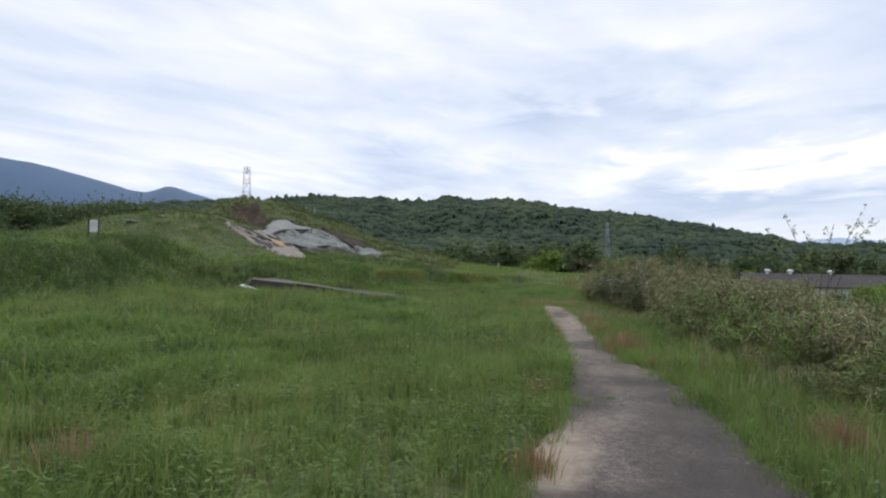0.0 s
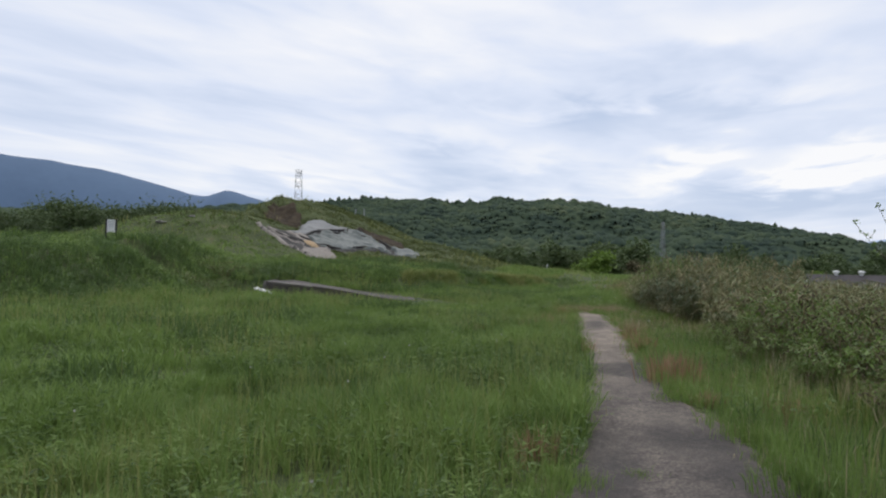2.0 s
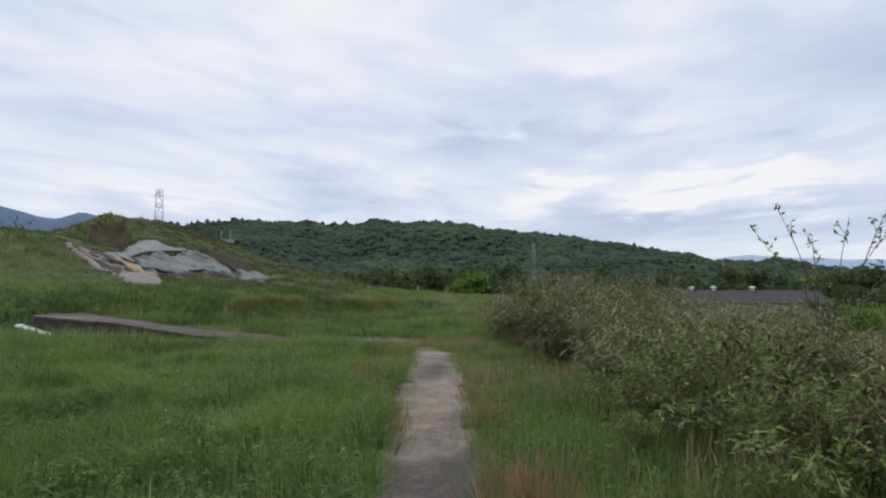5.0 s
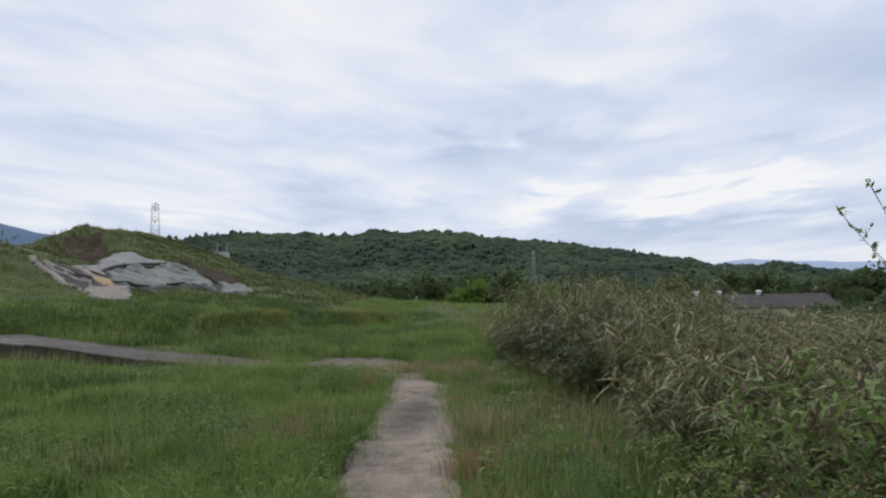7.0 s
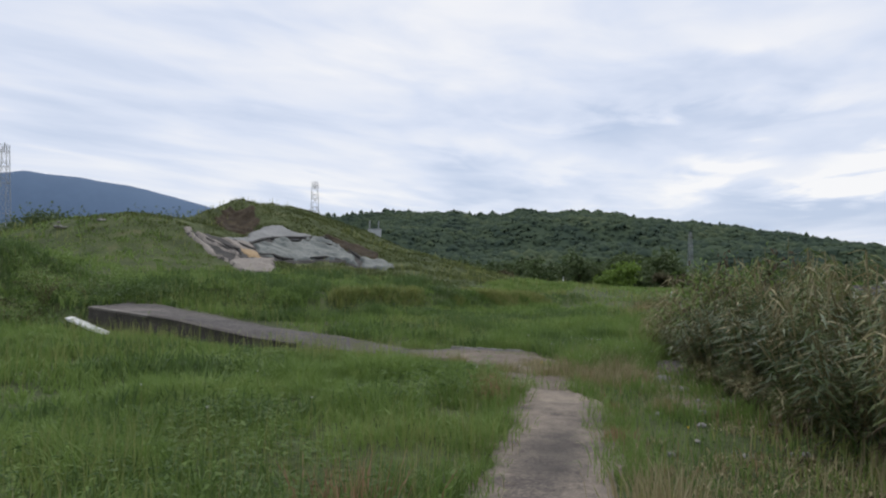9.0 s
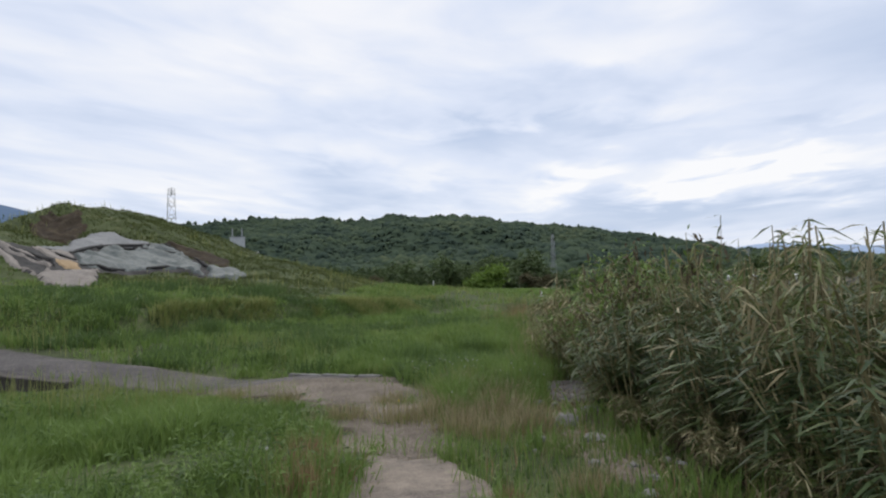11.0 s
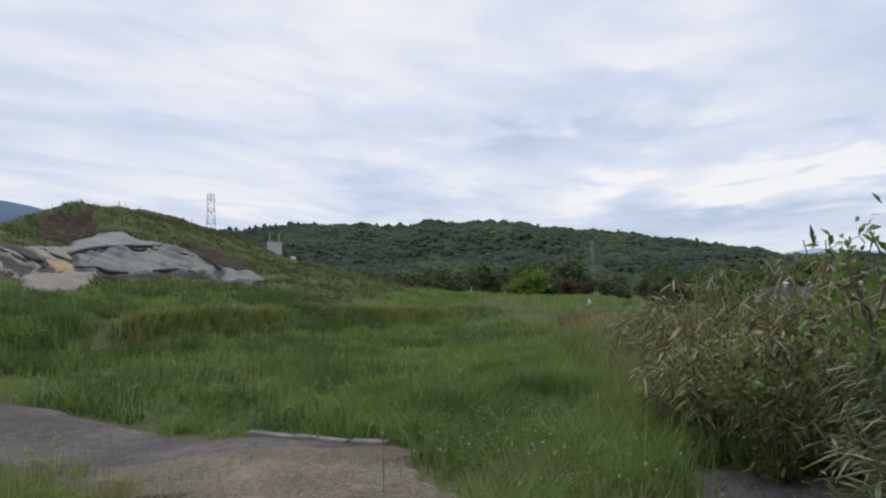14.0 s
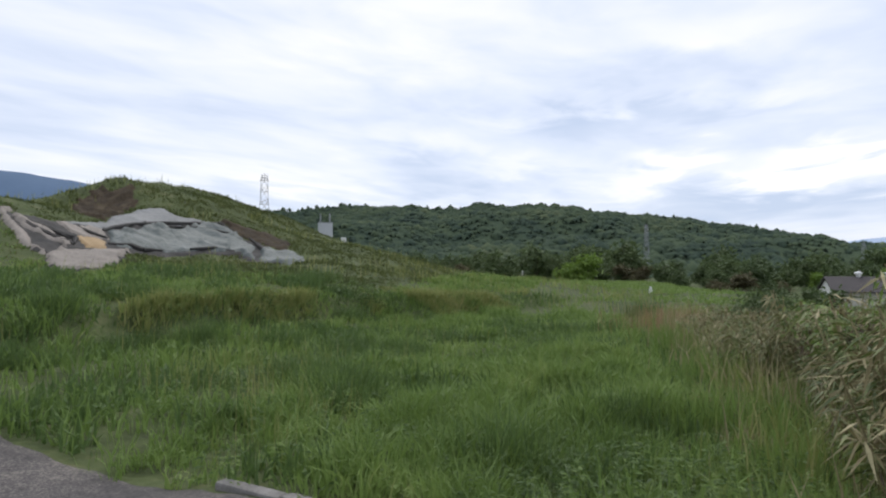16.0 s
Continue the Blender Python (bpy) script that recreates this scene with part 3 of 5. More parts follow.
x, y = polar(-39, 128)
grove_tree = tree(pose(x, y, drop(x, y)), 9, MAT_TREE, "dark green tree in the grove behind the bank", 16, 190, "dark grove", 0.15)
x, y = polar(-36, 62)
fine_bush = tree(pose(x, y, drop(x, y) - 0.3), 3.0, MAT_TREE, "dark green bush on the grassy bank", 16, 150, "bushes", 0.16, 0.0)
x, y = polar(33, 40)
fresh_bush = tree(pose(x, y, drop(x, y) - 0.2), 3.0, MAT_TREE_LIGHT, "fresh light green bush beyond the thicket", 16, 150, "bushes", 0.16, 0.0)
for k in range(165):
    az = rng.uniform(-24, 38)
    d = rng.uniform(190, 330) if k % 3 else rng.uniform(330, 520)
    if 15 < az < 31 and d < 240:
        d += 120
    x, y = polar(az, d)
    s = rng.uniform(0.7, 1.35) * (0.95 if d < 330 else 1.5)
    which = kinds[[0, 1, 2, 4][rng.integers(0, 4)]]
    copy_thing(which, pose(x, y, drop(x, y) - 0.1, 0, 0, rng.uniform(0, 360)) @ Matrix.Diagonal((s * 1.1, s * 1.1, s, 1)))
# lower trees and bushes in front of the belt, in uneven groups
for k in range(150):
    az = rng.uniform(-20, 36)
    d = rng.uniform(138, 235)
    if value_noise(np.array([az * 1.0]), np.array([d * 0.04]), 2.2)[0] < 0.40 or 15 < az < 31:
        continue
    x, y = polar(az, d)
    s = rng.uniform(0.28, 0.75)
    copy_thing(kinds[[0, 1, 4, 5, 3, 2, 5, 1][rng.integers(0, 8)]], pose(x, y, drop(x, y) - 0.1, 0, 0, rng.uniform(0, 360)) @ Matrix.Diagonal((s * rng.uniform(1.2, 1.9), s * 1.4, s, 1)))
for az, d, s in [(0.6, 165, 0.95), (-0.7, 172, 0.7)]:
    x, y = polar(az, d)
    copy_thing(kinds[3], pose(x, y, drop(x, y), 0, 0, d * 7) @ Matrix.Diagonal((s * 1.6, s * 1.6, s * 1.2, 1)))
# dark grove at the left behind the bank, and bushes on its crest
for k in range(26):
    az, d = rng.uniform(-46, -33), rng.uniform(110, 150)
    x, y = polar(az, d)
    s = rng.uniform(0.85, 1.1) * 1.05
    copy_thing(grove_tree, pose(x, y, drop(x, y), 0, 0, rng.uniform(0, 360)) @ Matrix.Diagonal((s * 1.25, s * 1.25, s * 0.95, 1)))
for k, (x, y, s) in enumerate([(-37, 46, 0.5), (-40, 44, 0.7), (-43, 47, 1.0), (-34, 50, 0.5), (-46, 45, 1.1), (-39, 52, 0.7), (-31, 47, 0.35), (-48, 50, 1.2), (-36, 55, 0.6), (-42, 42, 0.7), (-38.5, 48, 0.6)]):
    copy_thing(fine_bush, pose(x, y, drop(x, y) - 0.3, 0, 0, k * 50) @ Matrix.Diagonal((s * 1.4, s * 1.4, s, 1)))

# ---- pylons, tower, barn ----


def pylon(x, y, z, height, base, label):
    top = thing("pylon", pose(x, y, z, 0, 0, 25), label, "pylon", "power line pylons")
    leg = lambda s, t, h: Vector((s * base / 2 * (1 - 0.55 * h), t * base / 2 * (1 - 0.55 * h), height * 0.985 * h))
    for s, t in ((1, 1), (1, -1), (-1, 1), (-1, -1)):
        bm = bmesh.new()
        beam(bm, leg(s, t, 0), leg(s, t, 1), 0.15, 4)
        part("leg", bm, MAT_STEEL, top)
    bm = bmesh.new()
    levels = [0, 0.16, 0.32, 0.48, 0.62, 0.75, 0.88, 1.0]
    for a, b in zip(levels, levels[1:]):
        for p, q in (((1, 1), (1, -1)), ((1, -1), (-1, -1)), ((-1, -1), (-1, 1)), ((-1, 1), (1, 1))):
            beam(bm, leg(*p, a), leg(*q, b), 0.05, 4)
            beam(bm, leg(*q, a), leg(*p, b), 0.05, 4)
            beam(bm, leg(*p, b), leg(*q, b), 0.05, 4)
    beam(bm, (0, 0, height * 0.93), (0, 0, height), 0.2, 4)
    part("bracing", bm, MAT_STEEL, top)
    for h in (0.70, 0.82, 0.93):
        bm = bmesh.new()
        w = base * (0.30 if h > 0.8 else 0.36)
        beam(bm, (-w, 0, height * h), (w, 0, height * h), 0.16, 4)
        beam(bm, (-w, 0, height * h), (0, 0, height * (h + 0.04)), 0.1, 4)
        beam(bm, (w, 0, height * h), (0, 0, height * (h + 0.04)), 0.1, 4)
        part("crossarm", bm, MAT_STEEL, top)
    return top


px, py = polar(5.7, 590, (0.75, 11.9))
pylon(px, py, 0, 38.5, 3.8, "grey lattice steel power pylon before the hill")
px, py = polar(-25.35, 350, (0.75, 11.9))
pylon(px, py, drop(px, py), 50.5, 6.5, "grey lattice steel power pylon behind the mound")
px, py = polar(-47.8, 350, (0.75, 11.9))
pylon(px, py, drop(px, py), 59.0, 6.5, "tall grey lattice power pylon before the mountains")
px, py = polar(20.7, 800, (0.9, 9.5))
pylon(px, py, 6, 22.0, 4.0, "small far grey lattice power pylon in the valley")

tx, ty = polar(-20.33, 250, (0.75, 11.9))
tower = thing("tower", pose(tx, ty, -5.8, 0, 0, 20), "pale grey concrete service tower behind the mound", "tower")
bm = bmesh.new()
box(bm, (-2.5, -2.2, 0), (2.5, 2.2, 23.2))
bevelled(bm, 0.12)
part("body", bm, MAT_GREY_BOX, tower)
for s in (-1.7, 1.5):
    bm = bmesh.new()
    beam(bm, (s, 0, 23.1), (s, 0, 26.6), 0.22, 6)
    part("mast", bm, MAT_STEEL, tower)
bm = bmesh.new()
box(bm, (-2.6, -2.3, 23.2), (2.6, 2.3, 23.5))
part("roof", bm, MAT_STEEL, tower)
bm = bmesh.new()
box(bm, (5.4, -0.9, 0), (7.2, 0.9, 18.2))
bevelled(bm, 0.1)
part("annex", bm, MAT_WHITE, tower, "small white annex")


def barn():
    cx, cy = polar(22.2, 132, (0.9, 9.5))
    top = thing("barn", pose(cx, cy, -6.2, 0, 0, -5), "long low cream-walled barn with a dark roof", "barn")
    half, deep, eave, ridge = 13.0, 4.5, 4.2, 6.2
    bm = bmesh.new()
    box(bm, (-half, -deep, 0), (half, -deep + 0.2, eave))
    part("wall", bm, MAT_WALL, top)
    bm = bmesh.new()
    box(bm, (-half, deep - 0.2, 0), (half, deep, eave))
    part("wall", bm, MAT_WALL, top)
    for s in (-half, half - 0.2):
        bm = bmesh.new()
        prof = [(-deep + 0.2, 0), (deep - 0.2, 0), (deep - 0.2, eave), (0, ridge - 0.1), (-deep + 0.2, eave)]
        a = [bm.verts.new((s, y, z)) for y, z in prof]
        b = [bm.verts.new((s + 0.2, y, z)) for y, z in prof]
        bm.faces.new(a[::-1])
        bm.faces.new(b)
        for k in range(5):
            bm.faces.new((a[k], a[(k + 1) % 5], b[(k + 1) % 5], b[k]))
        part("gable", bm, MAT_WHITE, top, "white gable end")
    for s in (-1, 1):
        bm = bmesh.new()
        prof = [(0, ridge), (s * (deep + 0.5), eave - 0.22), (s * (deep + 0.5), eave - 0.04), (0, ridge + 0.18)]
        a = [bm.verts.new((-half - 0.4, y, z)) for y, z in prof]
        b = [bm.verts.new((half + 0.4, y, z)) for y, z in prof]
        for k in range(4):
            bm.faces.new((a[k], a[(k + 1) % 4], b[(k + 1) % 4], b[k]))
        bm.faces.new(a)
        bm.faces.new(b[::-1])
        bmesh.ops.recalc_face_normals(bm, faces=bm.faces[:])
        part("roof", bm, MAT_ROOF, top, "dark sheet roof")
    for x in (-8.7, -4.8, 2.0):
        bm = bmesh.new()
        beam(bm, (x, 0, ridge), (x, 0, ridge + 0.65), 0.32, 10)
        neck = part("roof_vent", bm, MAT_WHITE, top, "white round roof vent")
        bm = bmesh.new()
        beam(bm, (x, 0, ridge + 0.55), (x, 0, ridge + 0.75), 0.6, 12, 0.58)
        beam(bm, (x, 0, ridge + 0.75), (x, 0, ridge + 0.92), 0.58, 12, 0.15)
        part("cap", bm, MAT_WHITE, neck, "white vent cap")
    return top


barn()


def far_house(x, y, z, turn, w, mat, label):
    top = thing("house", pose(x, y, z, 0, 0, turn), label, "house", "far houses")
    bm = bmesh.new()
    box(bm, (-w / 2, -4, 0), (w / 2, 4, 4.2))
    part("wall", bm, MAT_WALL, top)
    bm = bmesh.new()
    a = [bm.verts.new((-w / 2 - 0.5, yy, zz)) for yy, zz in ((-4.6, 4.2), (4.6, 4.2), (0, 6.6))]
    b = [bm.verts.new((w / 2 + 0.5, yy, zz)) for yy, zz in ((-4.6, 4.2), (4.6, 4.2), (0, 6.6))]
    bm.faces.new(a)
    bm.faces.new(b[::-1])
    for k in range(3):
        bm.faces.new((a[k], a[(k + 1) % 3], b[(k + 1) % 3], b[k]))
    bmesh.ops.recalc_face_normals(bm, faces=bm.faces[:])
    part("roof", bm, mat, top)
    return top


for az, d, z, w, mat, label in [(29.0, 470, -6.0, 8, MAT_WHITE, "far white-roofed house in the valley"), (26.5, 560, -4.0, 9, MAT_GREY_BOX, "far grey-roofed house in the valley"), (-1.6, 330, -4.5, 13, MAT_GREY_BOX, "grey-roofed shed among the trees")]:
    x, y = polar(az, d)
    far_house(x, y, z, 30, w, mat, label)

# ---- mound: covering sheet and bare earth ----


def inside(poly, x, y):
    """Whether points of the plan lie in a polygon."""
    x, y = np.asarray(x, float), np.asarray(y, float)
    hit = np.zeros(x.shape, bool)
    for (ax, ay), (bx, by) in zip(poly, poly[1:] + poly[:1]):
        if ay != by:
            hit ^= ((ay > y) != (by > y)) & (x < (bx - ax) * (y - ay) / (by - ay) + ax)
    return hit


def draped(name, poly, offset, mat, parent=None, label="", step=0.16, wrinkle=0.10):
    """A sheet lying on the ground inside a polygon, with folds, its rim turned down."""
    xs = np.arange(min(p[0] for p in poly) - step, max(p[0] for p in poly) + 2 * step, step)
    ys = np.arange(min(p[1] for p in poly) - step, max(p[1] for p in poly) + 2 * step, step)
    X, Y = np.meshgrid(xs, ys)
    warp = lambda a, b: 0.35 * (value_noise(X + a, Y + b, 0.9) - 0.5)
    IN = inside(poly, X + warp(3, 0), Y + warp(0, 7))
    ridge = 1 - np.abs(2 * value_noise(X * 0.8 + Y * 0.5, Y * 1.2 - X * 0.3, 1.3) - 1)
    fold = 1 - np.abs(2 * value_noise(X * 0.5 - Y, X + Y * 0.4, 0.8) - 1)
    fine_fold = 1 - np.abs(2 * value_noise(X * 2 + Y, Y * 2 - X, 1.0) - 1)
    Z = land(X, Y) + offset + wrinkle * (1.3 * ridge ** 5 + 0.8 * fold ** 5 + 0.35 * fine_fold ** 4)
    f = sheet_faces(len(ys), len(xs))
    ok = IN.ravel()[f]
    rim = ok.any(1) & ~ok.all(1)
    z = Z.ravel()
    edge_points = np.unique(f[rim][~ok[rim]])
    z[edge_points] = land(X.ravel()[edge_points], Y.ravel()[edge_points]) - 0.05
    f = f[ok.any(1)]
    used, back = np.unique(f, return_inverse=True)
    v = np.stack([X.ravel(), Y.ravel(), z], -1)[used]
    return net(name, v, back.reshape(f.shape), mat, parent, label, smooth=True)


SHEET = [(-20.53, 41.82), (-19.86, 41.57), (-19.78, 41.71), (-19.16, 42.69), (-19.27, 44.55), (-19.82, 46.77), (-20.39, 48.44), (-20.41, 49.99), (-20.08, 50.22), (-18.66, 50), (-17.75, 50.57), (-17.27, 51.55), (-15.9, 50.63), (-14.39, 50.07), (-11.6, 48.5), (-11.49, 46.26), (-12.49, 45.67), (-14.41, 47.83), (-15.27, 46.89), (-15.52, 45.1), (-16.03, 43.56), (-16.27, 43.02), (-14.1, 39.41), (-14.02, 38.21), (-14.79, 37.7), (-16.35, 39.12), (-17.84, 39.9), (-19.76, 40.91)]
tarp = thing("tarp", pose(0, 0, 0), "grey-green plastic sheets draped over the mound slope", "tarp")
# a black layer under all pieces keeps the gaps between them dark
draped("underlay", SHEET, 0.03, MAT_TARP_DARK, tarp, "black layer under the sheets", 0.14, 0.08)
draped("sheet", [(-18.29, 44.72), (-18.57, 47.58), (-17.97, 48.94), (-17.03, 51.12), (-15.76, 50.37), (-14.66, 49.71), (-12.94, 46.57), (-14.64, 48.27), (-15.47, 47.23), (-15.79, 45.52), (-16.37, 44.05), (-16.78, 42.88), (-17.65, 43.71)], 0.08, MAT_TARP, tarp, "grey-green wrinkled sheet", 0.12, 0.15)
draped("sheet", [(-19.11, 43.01), (-19.27, 44.55), (-19.82, 46.77), (-20.39, 48.44), (-20.46, 50.07), (-20.13, 50.3), (-18.71, 50.08), (-17.75, 50.57), (-17.27, 51.55), (-18.13, 49.18), (-18.96, 48.15), (-18.76, 45.47), (-18.56, 44.5), (-18.96, 43.53)], 0.10, MAT_TARP_PALE, tarp, "pale grey upper sheet", 0.12, 0.05)
draped("sheet", [(-16.48, 39.27), (-16.49, 40.57), (-16.33, 42.6), (-16.37, 43.07), (-14.16, 39.49), (-14.09, 38.28), (-14.82, 37.8)], 0.09, MAT_TARP_DUSTY, tarp, "dusty pale sheet corner", 0.12, 0.08)
draped("sheet", [(-20.63, 41.86), (-20.47, 42.1), (-19.94, 41.28), (-18.25, 40.46), (-16.61, 39.41), (-16.35, 39.12), (-17.84, 39.9), (-19.69, 40.84)], 0.09, MAT_TARP_DUSTY, tarp, "dusty sheet edge", 0.10, 0.05)
draped("sheet", [(-12.85, 46.61), (-13.85, 49.56), (-12.92, 49.45), (-11.54, 48.52), (-11.41, 46.08)], 0.08, MAT_TARP, tarp, "pale grey sheet tail", 0.12, 0.14)
draped("sheet", [(-19.78, 41.57), (-18.13, 41.38), (-16.88, 40.89), (-16.68, 40.41), (-18.13, 40.71), (-19.58, 41.23)], 0.09, MAT_TARP_DUSTY, tarp, "dusty folded sheet", 0.10, 0.12)
draped("sheet", [(-18.97, 42.47), (-18.76, 43.44), (-18.37, 44.27), (-17.68, 43.69), (-17.89, 43.01), (-18.29, 42.28)], 0.09, MAT_TARP_DUSTY, tarp, "dusty folded sheet", 0.10, 0.12)
draped("soil_patch", [(-17.79, 42.19), (-17.48, 42.97), (-16.94, 42.76), (-16.47, 41.99), (-16.73, 41.14), (-17.32, 41.56)], 0.09, MAT_TAN, tarp, "exposed tan soil", 0.12, 0.06)
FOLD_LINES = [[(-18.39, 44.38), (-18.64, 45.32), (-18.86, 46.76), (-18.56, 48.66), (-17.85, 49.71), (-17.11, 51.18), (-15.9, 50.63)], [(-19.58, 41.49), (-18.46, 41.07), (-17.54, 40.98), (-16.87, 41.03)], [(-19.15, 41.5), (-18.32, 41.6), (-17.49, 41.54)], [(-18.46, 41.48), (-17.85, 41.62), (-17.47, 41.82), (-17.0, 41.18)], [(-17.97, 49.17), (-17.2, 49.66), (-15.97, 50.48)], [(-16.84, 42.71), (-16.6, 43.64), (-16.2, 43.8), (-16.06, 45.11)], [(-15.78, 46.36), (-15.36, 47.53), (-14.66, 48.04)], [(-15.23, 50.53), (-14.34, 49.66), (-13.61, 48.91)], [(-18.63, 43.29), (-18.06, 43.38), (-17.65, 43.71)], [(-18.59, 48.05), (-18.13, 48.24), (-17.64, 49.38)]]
# shade in the sheet folds, laid on as raised black strips
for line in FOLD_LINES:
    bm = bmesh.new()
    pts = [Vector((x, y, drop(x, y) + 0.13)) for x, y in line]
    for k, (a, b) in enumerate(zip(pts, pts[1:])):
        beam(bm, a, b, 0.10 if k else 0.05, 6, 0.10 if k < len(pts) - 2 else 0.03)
    part("fold_shade", bm, MAT_TARP_DARK, tarp, "black strip for the shade in a sheet fold")
EARTH = [[(-20.9, 46.0), (-22.6, 47.6), (-24.6, 50.6), (-24.9, 52.6), (-23.6, 53.2), (-22.3, 52.0), (-21.5, 50.4), (-20.4, 47.9), (-19.9, 46.2)], [(-17.66, 50.97), (-17.28, 52.91), (-15.61, 53.23), (-13.88, 52.29), (-13.17, 49.99), (-14.4, 50.4), (-15.87, 50.87), (-17.24, 51.79)]]
for poly, label in zip(EARTH, ("brown bare earth cut in the mound side", "brown bare earth strip above the sheet")):
    tagged(draped("bare_earth", poly, 0.02, MAT_EARTH, None, "", 0.16, 0.16), label, "earth", kind="structure")

# ---- road edge: retaining wall, kerb stones, board ----
wall = thing("retaining_wall", pose(-6.8, 24.25, drop(-6.8, 23.8), 0, 0, 0), "low dark concrete wall along the ramp", "wall")
inv = wall.matrix_world.inverted()
for k in range(3, 9):
    x0, x1 = -2.2 - k * 1.03, -2.2 - (k + 1) * 1.03 + 0.012
    line = lambda x: 22.58 - 0.2545 * (x + 0.5)
    zt = [drop(x, line(x) + 0.6) + 0.07 for x in (x0, x1)]
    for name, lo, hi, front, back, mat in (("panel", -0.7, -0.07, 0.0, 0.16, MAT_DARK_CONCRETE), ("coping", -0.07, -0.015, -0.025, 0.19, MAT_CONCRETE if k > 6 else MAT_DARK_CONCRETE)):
        bm = bmesh.new()
        pts = []
        for x, z in zip((x0, x1), zt):
            pts += [(x, line(x) + front, z + lo), (x, line(x) + back, z + lo), (x, line(x) + back, z + hi), (x, line(x) + front, z + hi)]
        v = [bm.verts.new(inv @ Vector(p)) for p in pts]
        for q in ((0, 1, 2, 3), (7, 6, 5, 4), (0, 4, 5, 1), (1, 5, 6, 2), (2, 6, 7, 3), (3, 7, 4, 0)):
            bm.faces.new([v[i] for i in q])
        bmesh.ops.recalc_face_normals(bm, faces=bm.faces[:])
        bevelled(bm, 0.008)
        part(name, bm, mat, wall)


def kerb(x, y, turn, length, tilt):
    bm = bmesh.new()
    box(bm, (-length / 2, -0.055, -0.14), (length / 2, 0.055, 0.022))
    bevelled(bm, 0.02, 2)
    ob = part("kerb_stone", bm, MAT_STONE)
    ob.matrix_world = pose(x, y, drop(x, y) + 0.012, tilt, 0, turn)
    return tagged(ob, "weathered pale concrete kerb stone at the road edge", "kerb", "kerb stones")


for x, y, turn, length, tilt in [(-2.18, 24.95, -22, 0.6, 2), (-1.60, 24.70, -22, 0.58, -2), (-1.12, 24.58, -10, 0.36, 2)]:
    kerb(x, y, turn, length, tilt)
bm = bmesh.new()
box(bm, (-0.75, -0.1, -0.03), (0.75, 0.1, 0.03))
bevelled(bm, 0.012)
board = part("board", bm, MAT_WHITE)
board.matrix_world = pose(-11.0, 24.85, drop(-11.0, 24.85) + 0.22, 10, 12, -15)
tagged(board, "fallen white board lying at the ramp foot", "board")

# ---- information sign on the bank ----
sz = drop(-20.4, 28.3)
sign = thing("sign", pose(-20.4, 28.3, sz, 0, 0, 32), "white notice board on two black posts", "sign")
for s in (-0.20, 0.20):
    bm = bmesh.new()
    box(bm, (s - 0.035, -0.035, -0.4), (s + 0.035, 0.035, 1.0))
    bevelled(bm, 0.008)
    part("post", bm, MAT_BLACK, sign)
bm = bmesh.new()
box(bm, (-0.163, -0.02, 0.42), (0.163, 0.02, 0.98))
bevelled(bm, 0.006)
panel = part("panel", bm, MAT_WHITE, sign, "white notice panel")
for k in range(5):
    bm = bmesh.new()
    box(bm, (-0.12, -0.026, 0.88 - k * 0.06), (0.12 - 0.03 * (k % 2), -0.022, 0.91 - k * 0.06))
    part("text_bar", bm, MAT_GREY_BOX, panel)

# ---- rubble ----


def stone(x, y, size, flat, label, mat, group):
    bm = bmesh.new()
    bmesh.ops.create_icosphere(bm, subdivisions=2, radius=size)
    for v in bm.verts:
        v.co *= 1 + 0.35 * (noise.noise(v.co * 1.6 / size + Vector((x * 7, y * 3, 0))))
        v.co.z *= flat
    ob = part("stone", bm, mat)
    ob.matrix_world = pose(x, y, drop(x, y) + size * flat * 0.45, random.uniform(-8, 8), random.uniform(-8, 8), random.uniform(0, 360))
    return tagged(ob, label, "stone", group)


stone(1.42, 19.9, 0.11, 0.45, "large pale broken concrete lump beside the footpath", MAT_STONE, "rubble")
stone(1.30, 20.6, 0.13, 0.6, "pale broken concrete lump in dry grass", MAT_STONE, "rubble")
stone(1.62, 21.2, 0.13, 0.45, "flat pale concrete lump by the bamboo", MAT_STONE, "rubble")
for k in range(40):
    stone(random.gauss(1.5, 0.32), random.uniform(17.0, 22.4), random.uniform(0.02, 0.055), 0.6, "small pale stone in the rough verge", MAT_STONE, "rubble")
tagged(draped("verge_dirt", [(1.25, 18.8), (1.6, 18.6), (1.75, 19.4), (1.8, 21.0), (1.35, 21.4), (1.1, 20.6), (1.25, 19.7)], 0.012, MAT_SAND, None, "", 0.09, 0.03), "bare gritty soil strewn with dead leaves", "dirt", kind="structure")
for k in range(60):
    y = random.uniform(3.2, 19)
    s = random.uniform(0.0, 1.0)
    x = np.interp(y, [p[1] for p in PATH_LEFT], [p[0] for p in PATH_LEFT]) * (1 - s) + np.interp(y, [p[1] for p in PATH_RIGHT], [p[0] for p in PATH_RIGHT]) * s
    stone(float(x), y, random.uniform(0.006, 0.016), 0.7, "small pale pebble on the asphalt footpath", MAT_STONE, "pebbles")
for x, y, size in [(-26.32, 39.71, 0.22), (-25.03, 38.68, 0.3), (-23.89, 39.79, 0.38), (-25.36, 38.7, 0.46)]:
    stone(x, y, size * 0.6, 0.35, "broken concrete block lying on the grassy mound", MAT_STONE, "mound rubble")


def marker(x, y, height, label):
    bm = bmesh.new()
    box(bm, (-0.045, -0.045, -0.3), (0.045, 0.045, height))
    bevelled(bm, 0.015)
    ob = part("marker_post", bm, MAT_WHITE)
    ob.matrix_world = pose(x, y, drop(x, y), 2, 1, 10)
    return tagged(ob, label, "post", "marker posts")


